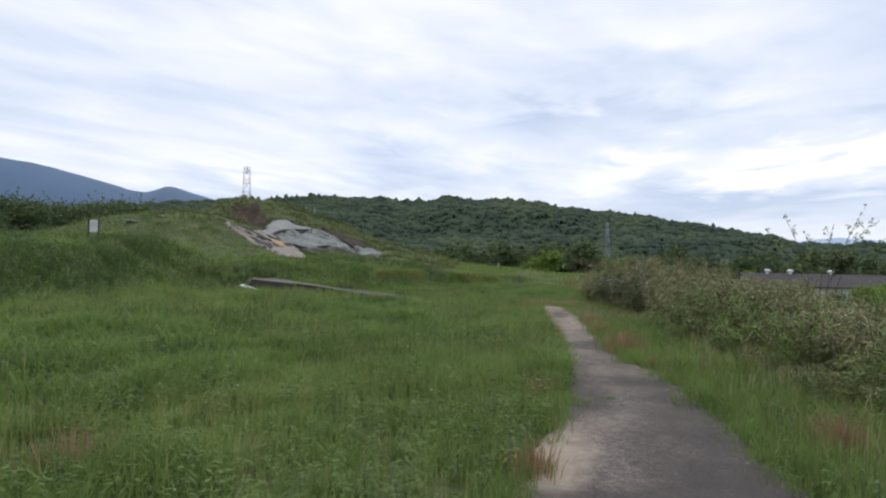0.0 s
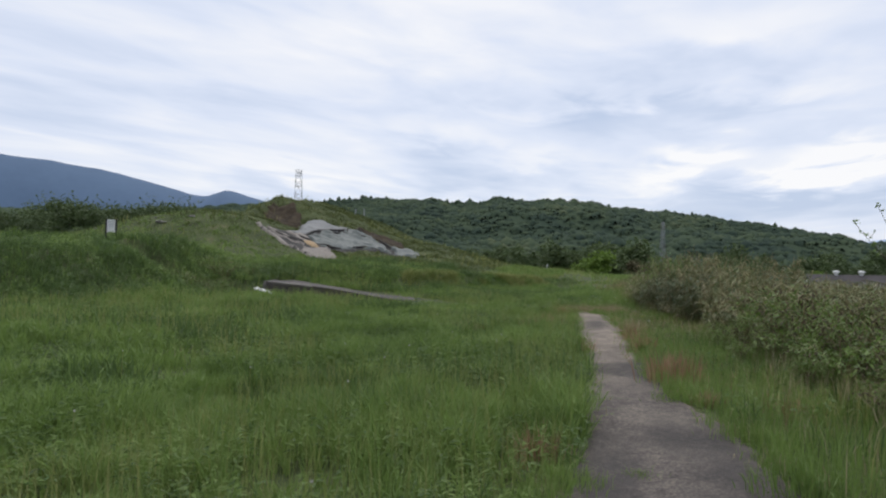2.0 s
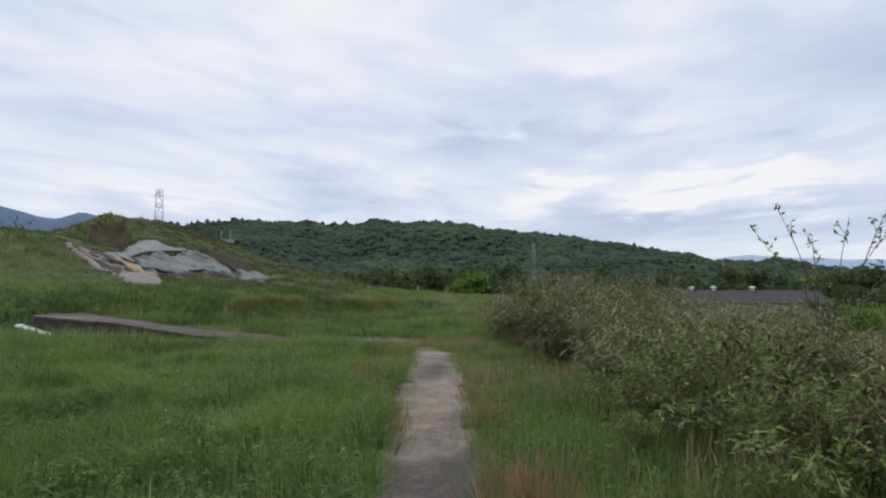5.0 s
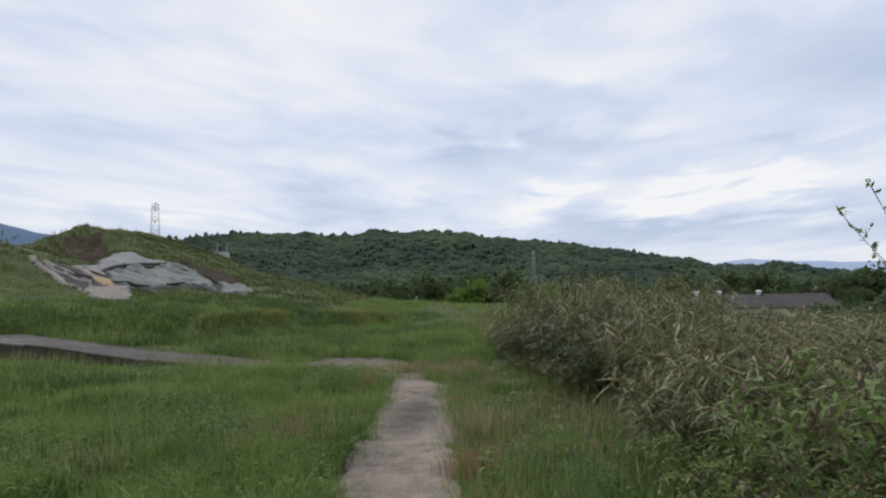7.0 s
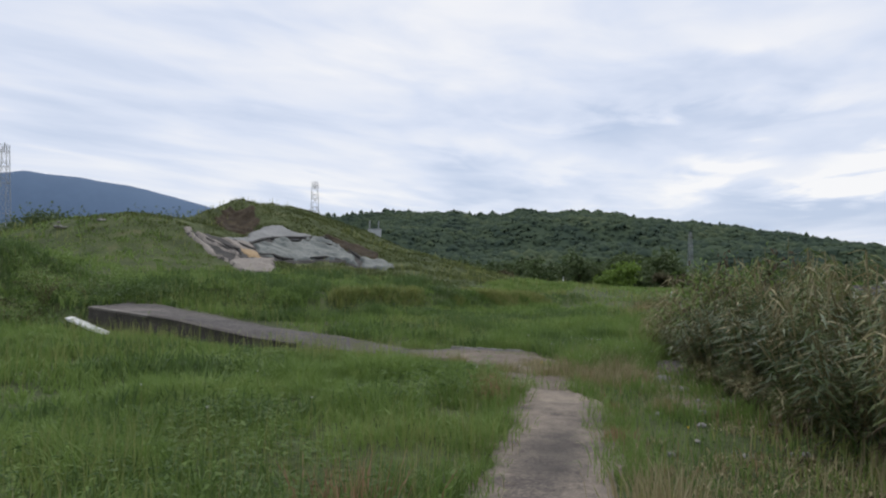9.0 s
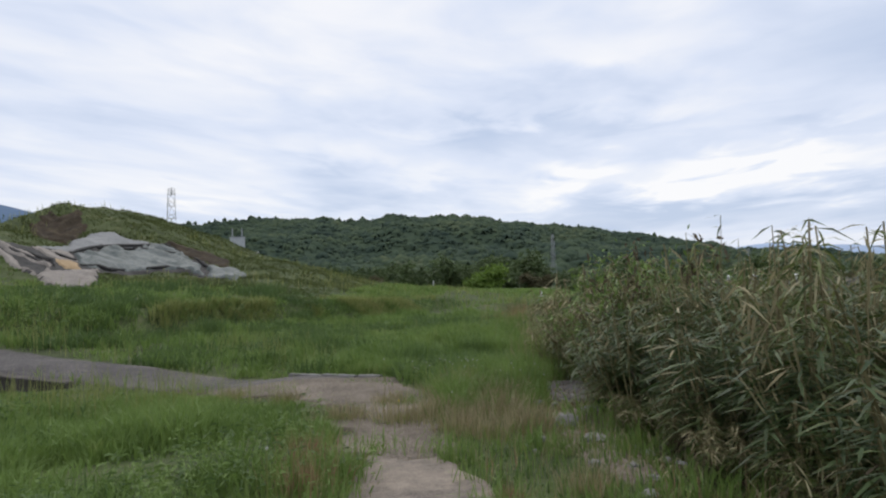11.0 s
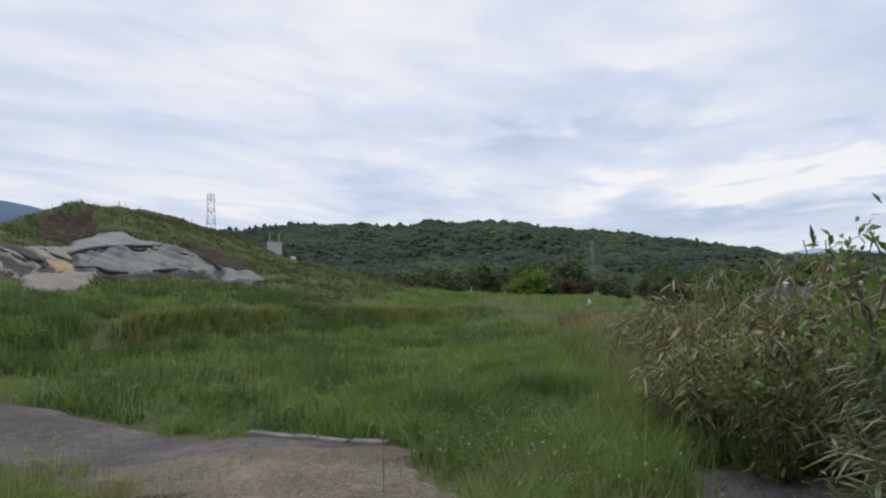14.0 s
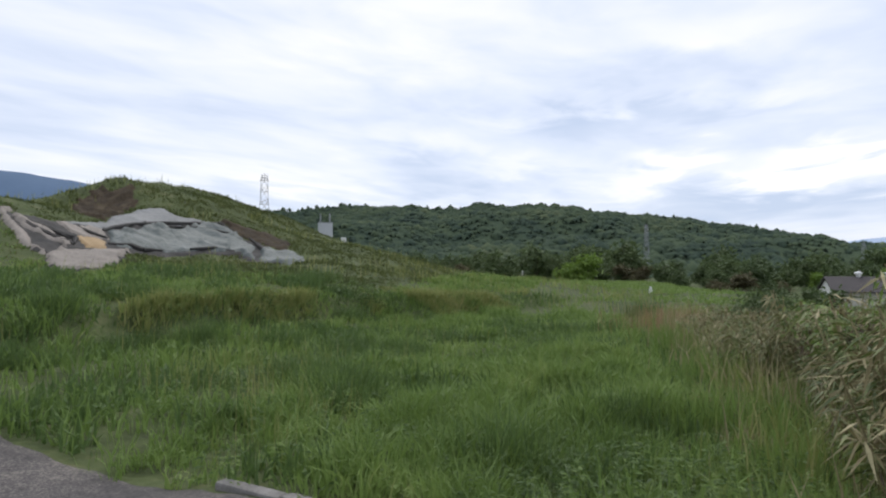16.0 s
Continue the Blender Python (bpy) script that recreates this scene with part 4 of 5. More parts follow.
marker(-5.9, 99.0, 1.5, "thin white marker post in the far meadow")
bm = bmesh.new()
beam(bm, (0, 0, -0.1), (0, 0, 0.45), 0.22, 4, 0.04)
cone = part("marker_cone", bm, MAT_WHITE)
cone.matrix_world = pose(4.9, 67.0, drop(4.9, 67.0), 0, 0, 20)
tagged(cone, "small white pointed marker in the meadow", "marker")
# bushes round the barn
for az, d, s, k in [(28.5, 70, 0.55, 0), (30.5, 78, 0.6, 3), (33, 64, 0.55, 3), (35, 74, 0.6, 1), (37.5, 60, 0.5, 3), (29.5, 100, 0.75, 1), (32, 108, 0.8, 0), (15.0, 96, 0.6, 1), (16.2, 108, 0.55, 0), (27.2, 112, 0.7, 4), (20.0, 112, 0.42, 1), (23.5, 114, 0.40, 0), (25.5, 110, 0.42, 4), (31, 52, 0.45, 3), (18.0, 104, 0.38, 4)]:
    x, y = polar(az, d)
    copy_thing(kinds[k], pose(x, y, drop(x, y) - 0.1, 0, 0, az * 40) @ Matrix.Diagonal((s * 1.5, s * 1.5, s, 1)))

# ---- grass ----
PATH_POLY = PATH_LEFT + PATH_RIGHT[::-1]
ROAD_POLY = ROAD_NEAR + ROAD_FAR[::-1]
APRON_POLY = [(-0.32, 18.9), (-0.65, 20.2), (-1.0, 21.4), (-1.9, 22.6), (-3.4, 23.3), (-1.1, 24.3), (-0.35, 23.6), (0.1, 22.0), (0.25, 20.6), (0.35, 19.3)]
STUB_POLY = [(1.3, 21.9), (4.5, 21.6), (4.5, 23.6), (1.35, 23.6)]
FOOT_Y = [0, 3, 8, 12, 14, 18, 21, 24, 28, 35, 44, 60, 132]
FOOT_X = [3.0, 2.9, 2.4, 2.6, 2.3, 2.2, 1.85, 1.45, 1.7, 1.95, 2.8, 12, 32]


def bare(x, y):
    wob = 0.26 * (value_noise(x, y, 0.35) - 0.5) + 0.22 * (value_noise(x, y, 0.11) - 0.5)
    return inside(PATH_POLY, x + wob, y) | inside(ROAD_POLY, x, y + wob) | inside(SHEET, x, y) | inside(STUB_POLY, x, y) | ((inside(EARTH[0], x, y) | inside(EARTH[1], x, y)) & (value_noise(x, y, 0.7) * 0.6 + value_noise(x + 3, y, 0.3) * 0.4 > 0.4))


def blades(name, x, y, h, w, mat, label, category="grass", droop=0.55, kind="stuff", base=None, parent=None, lean=None):
    """Bent grass blades, three triangles each, rooted at (x, y)."""
    n = len(x)
    z = (land(x, y) if base is None else base) - 0.02
    a, b = rng.uniform(0, 2 * np.pi, n), rng.uniform(0, 2 * np.pi, n)
    u = np.stack([np.cos(a), np.sin(a), 0 * a], -1) * (w / 2)[:, None]
    way = np.stack([np.cos(b), np.sin(b), 0 * b], -1)
    amount = (droop * rng.random(n) ** 1.3)[:, None] * h[:, None]
    out = way * amount
    if lean is not None:
        out = out + lean * h[:, None]
    root = np.stack([x, y, z], -1)
    up = np.zeros((n, 3))
    up[:, 2] = h
    mid = root + up * 0.58 + out * 0.32
    tip = root + up * (1 - 0.45 * (amount / h[:, None]) ** 2) + out
    verts = np.stack([root - u, root + u, mid + u * 0.8, mid - u * 0.8, tip], 1)
    i = np.arange(n)[:, None] * 5
    ob = net(name, verts.reshape(-1, 3), np.concatenate([i + [0, 1, 2], i + [0, 2, 3], i + [3, 2, 4]]), mat, parent)
    return ob if parent else tagged(ob, label, category, kind=kind)


def long_leaves(root, way, length, width, sag):
    """Lance-shaped drooping leaves, folded in two triangles."""
    n = len(root)
    way = way / np.linalg.norm(way, axis=1, keepdims=True)
    side = np.cross(way, rng.normal(0, 1, (n, 3)) * [0.5, 0.5, 1.0])
    side /= np.linalg.norm(side, axis=1, keepdims=True)
    L, W = length[:, None], width[:, None] / 2
    down = np.zeros((n, 3))
    down[:, 2] = -sag * length
    middle = root + way * L * 0.42 + down * 0.26
    tip = root + way * L + down
    verts = np.stack([root, middle + side * W, tip, middle - side * W], 1)
    i = np.arange(n)[:, None] * 4
    return verts.reshape(-1, 3), np.concatenate([i + [0, 1, 3], i + [1, 2, 3]])


def tufted(x, y, per, spread):
    """Each root becomes a small fan of blades leaning outwards."""
    n = len(x)
    a = rng.uniform(0, 2 * np.pi, (n, per))
    r = rng.random((n, per)) ** 0.6
    dx, dy = np.cos(a) * r, np.sin(a) * r
    s = spread if np.ndim(spread) == 0 else spread[:, None]
    lean = np.stack([dx, dy, 0 * dx], -1).reshape(-1, 3) * 0.55
    return (x[:, None] + dx * s).ravel(), (y[:, None] + dy * s).ravel(), lean


def reach(x, y):
    """Distance from the line walked."""
    return np.hypot(x - 0.3, np.maximum(np.maximum(y - 22, 3 - y), 0))


def sow(n, xlo, xhi, ylo, yhi):
    return rng.uniform(xlo, xhi, n), rng.uniform(ylo, yhi, n)


def field(layers, want):
    """Points over the meadow, thinning with distance from the walk."""
    xs, ys = [], []
    for n, box_ in layers:
        x, y = sow(n, *box_)
        keep = ~bare(x, y) & want(x, y)
        xs.append(x[keep])
        ys.append(y[keep])
    return np.concatenate(xs), np.concatenate(ys)


verge = lambda x, y: (x > np.interp(y, [p[1] for p in PATH_RIGHT], [p[0] for p in PATH_RIGHT])) & (y < 21)
meadow = lambda x, y: ~verge(x, y) & ~inside(APRON_POLY, x, y) & ((x < np.interp(y, FOOT_Y, FOOT_X) + 1.0) | (y < 3) | (x > np.interp(y, FOOT_Y, FOOT_X) + 3.0))
gx1, gy1 = field([(28000, (-4.5, 0.4, 2.5, 22)), (22500, (-14, -2, 4, 24)), (3500, (-12, 6, -6, 3.5)), (2500, (2.5, 12, -2, 24)), (12000, (-3.5, 2.6, 22, 32)), (14000, (-16, 4, 24, 44)), (8000, (-34, -8, 9, 36)), (17000, (-36, -2, 36, 64)), (15000, (-25, 32, 42, 132))], meadow)
far0 = np.maximum(reach(gx1, gy1), 2.5)
pocket = value_noise(gx1 + 21, gy1 + 4, 0.75) * 0.6 + value_noise(gx1, gy1 + 50, 0.3) * 0.4
okp = rng.random(len(gx1)) < 0.22 + 1.4 * smoothstep(pocket, 0.32, 0.55)
gx1, gy1, far0, pocket = gx1[okp], gy1[okp], far0[okp], pocket[okp]
pocket4 = np.repeat(pocket, 4)
gx1, gy1, lean1 = tufted(gx1, gy1, 4, 0.035 + 0.006 * far0)
okg = ~bare(gx1, gy1) | (rng.random(len(gx1)) < 0.15)
gx1, gy1, lean1, pocket4 = gx1[okg], gy1[okg], lean1[okg], pocket4[okg]
far1 = np.maximum(reach(gx1, gy1), 2.5)
patch = value_noise(gx1, gy1, 1.7) * 0.6 + value_noise(gx1 + 40, gy1, 0.6) * 0.4
on_mound = (gy1 > 36) & (gx1 < -6)
to_road = (22.6 - 0.2545 * (gx1 + 0.5)) - gy1
by_wall = (to_road > -0.2) & (to_road < 2.6) & (gx1 < -0.8) & (gx1 > -13)
gh = (0.12 + 0.26 * patch) * rng.uniform(0.65, 1.25, len(gx1)) * np.where(on_mound, 0.5, 1.0) * np.where(by_wall, (0.28 + 0.27 * smoothstep(-gx1, 5, 9)) + 0.2 * np.clip(to_road, 0, 3), 1.0) * (0.1 + 1.75 * pocket4)
gw = 0.0092 * (np.minimum(far1, 34) / 2.5) ** 0.68 * rng.uniform(0.6, 1.5, len(gx1))
gm = on_mound & (rng.random(len(gx1)) < smoothstep(gy1, 36, 44))
blades("meadow_grass", gx1[~gm], gy1[~gm], gh[~gm], gw[~gm], MAT_GRASS, "lush green knee-high meadow grass", droop=0.95, lean=lean1[~gm])
blades("mound_grass", gx1[gm], gy1[gm], gh[gm], gw[gm], MAT_GRASS_MOUND, "olive green rough grass on the mound", droop=1.2, lean=lean1[gm])


def herbs(name, x, y, size, leaves, mat, label):
    """Leafy upright weeds: whorls of small leaves up a short stem, joined into one mesh."""
    n = len(x)
    z = land(x, y)
    s = size * rng.uniform(0.6, 1.3, n)
    up = rng.random((n, leaves)) ** 0.7
    a = rng.uniform(0, 2 * np.pi, (n, leaves))
    tilt = rng.normal(0, 0.15, (n, 2))
    root = np.stack([x[:, None] + tilt[:, :1] * up * s[:, None], y[:, None] + tilt[:, 1:] * up * s[:, None], z[:, None] + up * s[:, None]], -1).reshape(-1, 3)
    way = np.stack([np.cos(a), np.sin(a), 0.15 + 0.7 * up], -1).reshape(-1, 3)
    length = (np.repeat(s, leaves) * rng.uniform(0.25, 0.5, n * leaves)) * (1.15 - 0.55 * up.ravel())
    v, f = long_leaves(root, way, length, length * rng.uniform(0.12, 0.20, n * leaves), 0.6)
    return tagged(net(name, v, f, mat), label, "weeds", kind="stuff")


hx, hy = field([(6200, (-4.5, 0.2, 2.8, 22)), (5600, (-12, -3, 5, 24)), (1500, (-4.5, 2.2, 24.5, 32)), (2600, (-14, 2, 28, 44)), (700, (1.0, 3.4, 3, 15))], lambda x, y: meadow(x, y) | verge(x, y))
clump = value_noise(hx + 60, hy, 0.9) * 0.6 + value_noise(hx, hy + 9, 2.8) * 0.4 > 0.47
clump &= (np.abs((22.6 - 0.2545 * (hx + 0.5)) - hy - 0.8) > 1.0) | (hx > 0)
hx, hy = hx[clump], hy[clump]
fresh = rng.random(len(hx)) < 0.45
herbs("leafy_weeds", hx[fresh], hy[fresh], 0.25, 18, MAT_GRASS, "bright green leafy weeds among the grass")
herbs("leafy_weeds", hx[~fresh], hy[~fresh], 0.27, 13, MAT_GRASS_DARK, "dark green leafy weeds among the grass")
# paler flowering blades standing above the rest
gx2, gy2 = field([(9000, (-4.5, 0.4, 2.5, 24)), (9000, (-13, -2, 4, 30)), (6000, (-30, 5, 28, 62))], meadow)
thin = value_noise(gx2 + 13, gy2, 2.2) > 0.52
gx2, gy2 = gx2[thin], gy2[thin]
blades("pale_grass", gx2, gy2, rng.uniform(0.32, 0.58, len(gx2)), 0.004 * (np.maximum(reach(gx2, gy2), 2.5) / 2.5) ** 0.7, MAT_GRASS_PALE, "pale yellow-green flowering grass stalks", droop=0.35)
# broad dark weeds in patches
gx3, gy3 = field([(26000, (-7, 0.2, 2.5, 22)), (26000, (-16, -4, 6, 24)), (40000, (-16, 3, 25, 40))], meadow)
near_wall = (22.6 - 0.2545 * (gx3 + 0.5)) - gy3
dark = ((near_wall < 0) | (near_wall > 2.0) | (gx3 < -12)) & ((value_noise(gx3 + 77, gy3, 1.5) * 0.6 + value_noise(gx3, gy3 + 31, 0.7) * 0.4) > 0.56)
gx3, gy3 = gx3[dark], gy3[dark]
blades("field_weeds", gx3, gy3, rng.uniform(0.14, 0.36, len(gx3)), 0.018 * (np.maximum(reach(gx3, gy3), 2.5) / 2.5) ** 0.55, MAT_GRASS_DARK, "dark green broad-leaved weeds among grass", droop=1.1)
# leafy weeds and lush clumps on the left bank and the terrace beyond the road
kx, ky = field([(5200, (-30, -11, 11, 29)), (5600, (-18, 2, 27.5, 46))], lambda x, y: np.where(y < 28.6, -x > 11.2 + 0.22 * np.clip(24 - y, 0, 12), (value_noise(x, y, 2.2) > 0.38) & (np.abs(y - terrace_y(x) - 0.6) < 1.9)))
lush = value_noise(kx, ky + 14, 1.3)
herbs("bank_weeds", kx[lush > 0.48], ky[lush > 0.48], 0.46, 18, MAT_GRASS, "lush green leafy weeds on the grassy bank")
herbs("bank_weeds", kx[lush < 0.40], ky[lush < 0.40], 0.5, 20, MAT_GRASS_DARK, "dark green leafy weeds on the grassy bank")
# tall growth on the left bank and the terrace beyond the road
# on the terrace, these dark weeds also put its face's shade into colour
bx, by = field([(60000, (-34, -11, 9, 30)), (40000, (-19, 2, 28.5, 50))], lambda x, y: np.where(y < 28.6, -x > 11.0 + 0.22 * np.clip(24 - y, 0, 12) + 2.2 * smoothstep(y, 22.5, 25), np.abs(y - terrace_y(x) - 0.3) < 1.2))
blades("bank_growth", bx, by, rng.uniform(0.2, 0.46, len(bx)) * (0.5 + 0.8 * value_noise(bx, by, 1.6)), rng.uniform(0.018, 0.04, len(bx)), MAT_GRASS_DARK, "tall weeds on the grassy bank, dark also for its shaded face", droop=1.0)
tx_ = rng.uniform(-8.0, -2, 1500)
ty_ = terrace_y(tx_) + rng.normal(1.0, 0.8, 1500)
okt = value_noise(tx_, ty_, 1.4) > 0.52
tx_, ty_, lean_t = tufted(tx_[okt], ty_[okt], 7, 0.12)
blades("terrace_tops", tx_, ty_, rng.uniform(0.18, 0.42, len(tx_)), rng.uniform(0.018, 0.034, len(tx_)), MAT_GRASS_PALE, "yellow-green tall grass on the terrace edge", droop=1.1, lean=lean_t)
# the verge between footpath and thicket
vx, vy = sow(64000, 0.0, 4.2, 2.5, 22)
ok = verge(vx, vy) & ~bare(vx, vy) & (value_noise(vx, vy, 0.8) + 0.35 * rng.random(len(vx)) > 0.42)
vx, vy = vx[ok], vy[ok]
rough = smoothstep(vy, 14.5, 17)
keep = rng.random(len(vx)) > 0.5 * rough
vx, vy = vx[keep], vy[keep]
blades("verge_grass", vx, vy, rng.uniform(0.10, 0.34, len(vx)) * (1 - 0.45 * smoothstep(vy, 13.5, 16)), rng.uniform(0.004, 0.008, len(vx)), MAT_GRASS, "short green grass on the path verge", droop=0.8)
wx, wy = sow(16000, 0.0, 4.4, 2.5, 22)
ok = verge(wx, wy) & ~bare(wx, wy) & (value_noise(wx + 5, wy, 0.9) > 0.55)
blades("verge_weeds", wx[ok], wy[ok], rng.uniform(0.12, 0.34, ok.sum()) * (1 - 0.6 * smoothstep(wy[ok], 13.5, 16)), rng.uniform(0.009, 0.018, ok.sum()), MAT_GRASS_DARK, "dark green weeds on the path verge", droop=1.1)
for n_v, mat_v, label_v, level in ((8000, MAT_DRY, "dry straw stalks among the verge grass", 0.52), (5000, MAT_RED, "reddish seeding stalks among the verge grass", 0.60)):
    ux, uy = sow(n_v, 0.3, 4.0, 2.5, 21.5)
    ok = verge(ux, uy) & ~bare(ux, uy) & (value_noise(ux + 50 * level, uy, 0.8) * 0.6 + value_noise(ux, uy + 60 * level, 0.3) * 0.4 > level)
    blades("verge_straw", ux[ok], uy[ok], rng.uniform(0.10, 0.32, ok.sum()), rng.uniform(0.003, 0.006, ok.sum()), mat_v, label_v, droop=0.5)
lx, ly = sow(13000, 0.7, 2.4, 15.0, 23.0)
ok = (~bare(lx, ly) | inside(STUB_POLY, lx, ly)) & (lx > 0.95) & (value_noise(lx, ly, 0.6) > 0.42)
blades("straw_litter", lx[ok], ly[ok], rng.uniform(0.04, 0.10, ok.sum()), rng.uniform(0.008, 0.02, ok.sum()), MAT_BAMBOO_DRY, "dead tan leaves littering the verge", "litter", droop=3.0)


for n_l, mat_l, label_l in ((9000, MAT_THATCH, "brown dead leaf litter under the thicket"), (3500, MAT_BAMBOO_DRY, "tan dead bamboo leaves littering the ground")):
    ly = rng.uniform(11, 27, n_l)
    lx = np.interp(ly, FOOT_Y, FOOT_X) + rng.uniform(-0.35, 1.5, n_l)
    blades("leaf_litter", lx, ly, rng.uniform(0.03, 0.10, n_l), rng.uniform(0.010, 0.024, n_l), mat_l, label_l, "litter", droop=3.0)
# ragged grass and straw hanging over both edges of the footpath
for side, lead in ((PATH_LEFT, -1), (PATH_RIGHT, 1)):
    ey = rng.uniform(2.4, 19.6, 9000)
    ex = np.interp(ey, [p[1] for p in side], [p[0] for p in side]) + lead * rng.normal(0.02, 0.11, 9000)
    clumped = value_noise(ex * 0 + lead, ey, 0.5) * 0.6 + value_noise(ex * 0 + 7 * lead, ey, 0.17) * 0.4 > 0.46
    tan = clumped & (rng.random(9000) < 0.22)
    lush_edge = clumped & ~tan
    blades("edge_grass", ex[lush_edge], ey[lush_edge], rng.uniform(0.05, 0.28, lush_edge.sum()), rng.uniform(0.004, 0.010, lush_edge.sum()), MAT_GRASS, "green grass growing over the broken path edge", droop=1.1)
    blades("edge_straw", ex[tan], ey[tan], rng.uniform(0.04, 0.2, tan.sum()), rng.uniform(0.003, 0.008, tan.sum()), MAT_DRY, "dry straw along the broken path edge", "litter", droop=1.3)
ax_, ay_ = sow(12000, -4.2, 0.5, 18.8, 24.8)
ok = inside(APRON_POLY, ax_, ay_) & (value_noise(ax_, ay_, 0.5) > 0.46)
blades("apron_straw", ax_[ok], ay_[ok], rng.uniform(0.02, 0.09, ok.sum()), rng.uniform(0.004, 0.010, ok.sum()), MAT_DRY, "short dry straw on the sandy dirt", "litter", droop=2.2)


bx2, by2 = sow(9000, -4.2, 0.6, 18.6, 24.9)
sprig = inside(APRON_POLY, bx2, by2) & (value_noise(bx2 + 3, by2, 0.45) > 0.62)
blades("apron_grass", bx2[sprig], by2[sprig], rng.uniform(0.04, 0.15, sprig.sum()), rng.uniform(0.005, 0.010, sprig.sum()), MAT_GRASS, "thin green grass sprouting through sandy dirt", droop=1.2)
lowx, lowy = sow(420, -0.9, 1.3, 22.6, 26.0)
lowok = ~inside(APRON_POLY, lowx, lowy) & ~inside(ROAD_POLY, lowx, lowy)
herbs("leafy_weeds", lowx[lowok], lowy[lowok], 0.22, 34, MAT_GRASS_DARK, "low dark green leafy weeds by the road end")


def tuft(x, y, height, spread, count, mats, label, group, droop=0.4):
    """One clump of grass: green foot, coloured stalks and small seed heads."""
    top = thing("grass_tuft", pose(x, y, drop(x, y)), label, "grass", group)
    for name, mat, share, hh in (("stalk_fan", mats[0], 0.62, 1.0), ("foot", mats[1], 0.38, 0.55)):
        n = int(count * share)
        px_, py_ = rng.normal(0, spread, n), rng.normal(0, spread, n)
        lean = np.stack([px_, py_, 0 * px_], -1) / max(spread, 0.01) * 0.10
        blades(name, px_, py_, rng.uniform(0.5, 1.0, n) * height * hh, rng.uniform(0.006, 0.011, n), mat, "", droop=droop, base=np.zeros(n), parent=top, lean=lean)["kind"] = "stuff"
    return top


red = tuft(1.10, 10.7, 0.42, 0.12, 260, (MAT_RED, MAT_GRASS), "reddish seeding sorrel clump at the path edge", "red tufts", 0.3)
for x, y, s in [(0.98, 13.2, 0.85), (0.92, 14.4, 0.8), (-0.24, 4.68, 0.75), (-3.35, 4.25, 1.0), (2.15, 5.76, 0.8), (-0.18, 7.4, 0.7), (-0.45, 18.5, 0.75), (-0.62, 19.2, 0.7), (2.0, 9.3, 0.6), (2.2, 6.0, 0.8), (1.35, 9.6, 0.5), (-0.55, 15.1, 1.1), (-0.8, 14.5, 0.9), (1.16, 10.9, 1.15)]:
    copy_thing(red, pose(x, y, drop(x, y), 0, 0, x * 300) @ Matrix.Diagonal((s, s, s, 1)))
dry = tuft(1.0, 15.7, 0.40, 0.13, 300, (MAT_DRY, MAT_GRASS_PALE), "dry straw-coloured grass tuft beside the path", "dry tufts", 0.35)
for x, y, s in [(0.62, 20.1, 0.95), (0.15, 21.3, 0.9), (0.72, 21.0, 1.05), (0.95, 20.4, 0.9), (0.5, 21.9, 1.0), (0.8, 22.2, 1.1), (-0.72, 21.0, 0.8), (0.2, 22.6, 0.9), (-0.9, 20.9, 0.7), (1.1, 23.6, 1.0), (-2.6, 23.0, 0.7), (-1.7, 22.4, 0.7), (1.2, 18.6, 0.7), (-1.9, 14.4, 1.1), (1.6, 31.5, 1.0), (1.45, 28.0, 1.2), (1.3, 26.6, 1.0)]:
    copy_thing(dry, pose(x, y, drop(x, y), 0, 0, x * 300) @ Matrix.Diagonal((s, s, s * 0.72, 1)))
for k in range(24):
    x, y = rng.uniform(-0.45, 1.0), rng.uniform(20.0, 22.9)
    if x < -0.45 + 0.4 * max(0.0, 21.2 - y) or value_noise(np.array([x + 4]), np.array([y]), 0.6)[0] < 0.34:
        continue
    s = rng.uniform(0.6, 0.95)
    copy_thing(dry, pose(x, y, drop(x, y), 0, 0, k * 77) @ Matrix.Diagonal((s, s, s * rng.uniform(0.6, 0.9), 1)))
for x, y, s in [(0.2, 23.1, 0.9), (0.35, 23.3, 1.0), (0.5, 23.0, 0.9), (0.05, 22.9, 0.8), (0.75, 23.4, 0.9), (0.62, 22.7, 0.8)]:
    copy_thing(dry, pose(x, y, drop(x, y), 0, 0, x * 500) @ Matrix.Diagonal((s * 0.8, s * 0.8, s * 0.85, 1)))
straw = tuft(0.95, 23.0, 0.55, 0.17, 300, (MAT_GRASS, MAT_GRASS), "tall fresh green grass tuft by the thicket", "fresh tufts", 0.6)
for x, y, s in [(1.2, 24.4, 1.0), (1.3, 25.6, 1.0), (1.2, 27.3, 1.2), (1.5, 29.4, 1.5), (1.6, 33.0, 1.6)]:
    copy_thing(straw, pose(x, y, drop(x, y), 0, 0, x * 300) @ Matrix.Diagonal((s, s, s, 1)))
green = tuft(0.95, 19.6, 0.26, 0.16, 260, (MAT_GRASS, MAT_GRASS_DARK), "low green grass tuft on sandy dirt", "green tufts", 0.8)
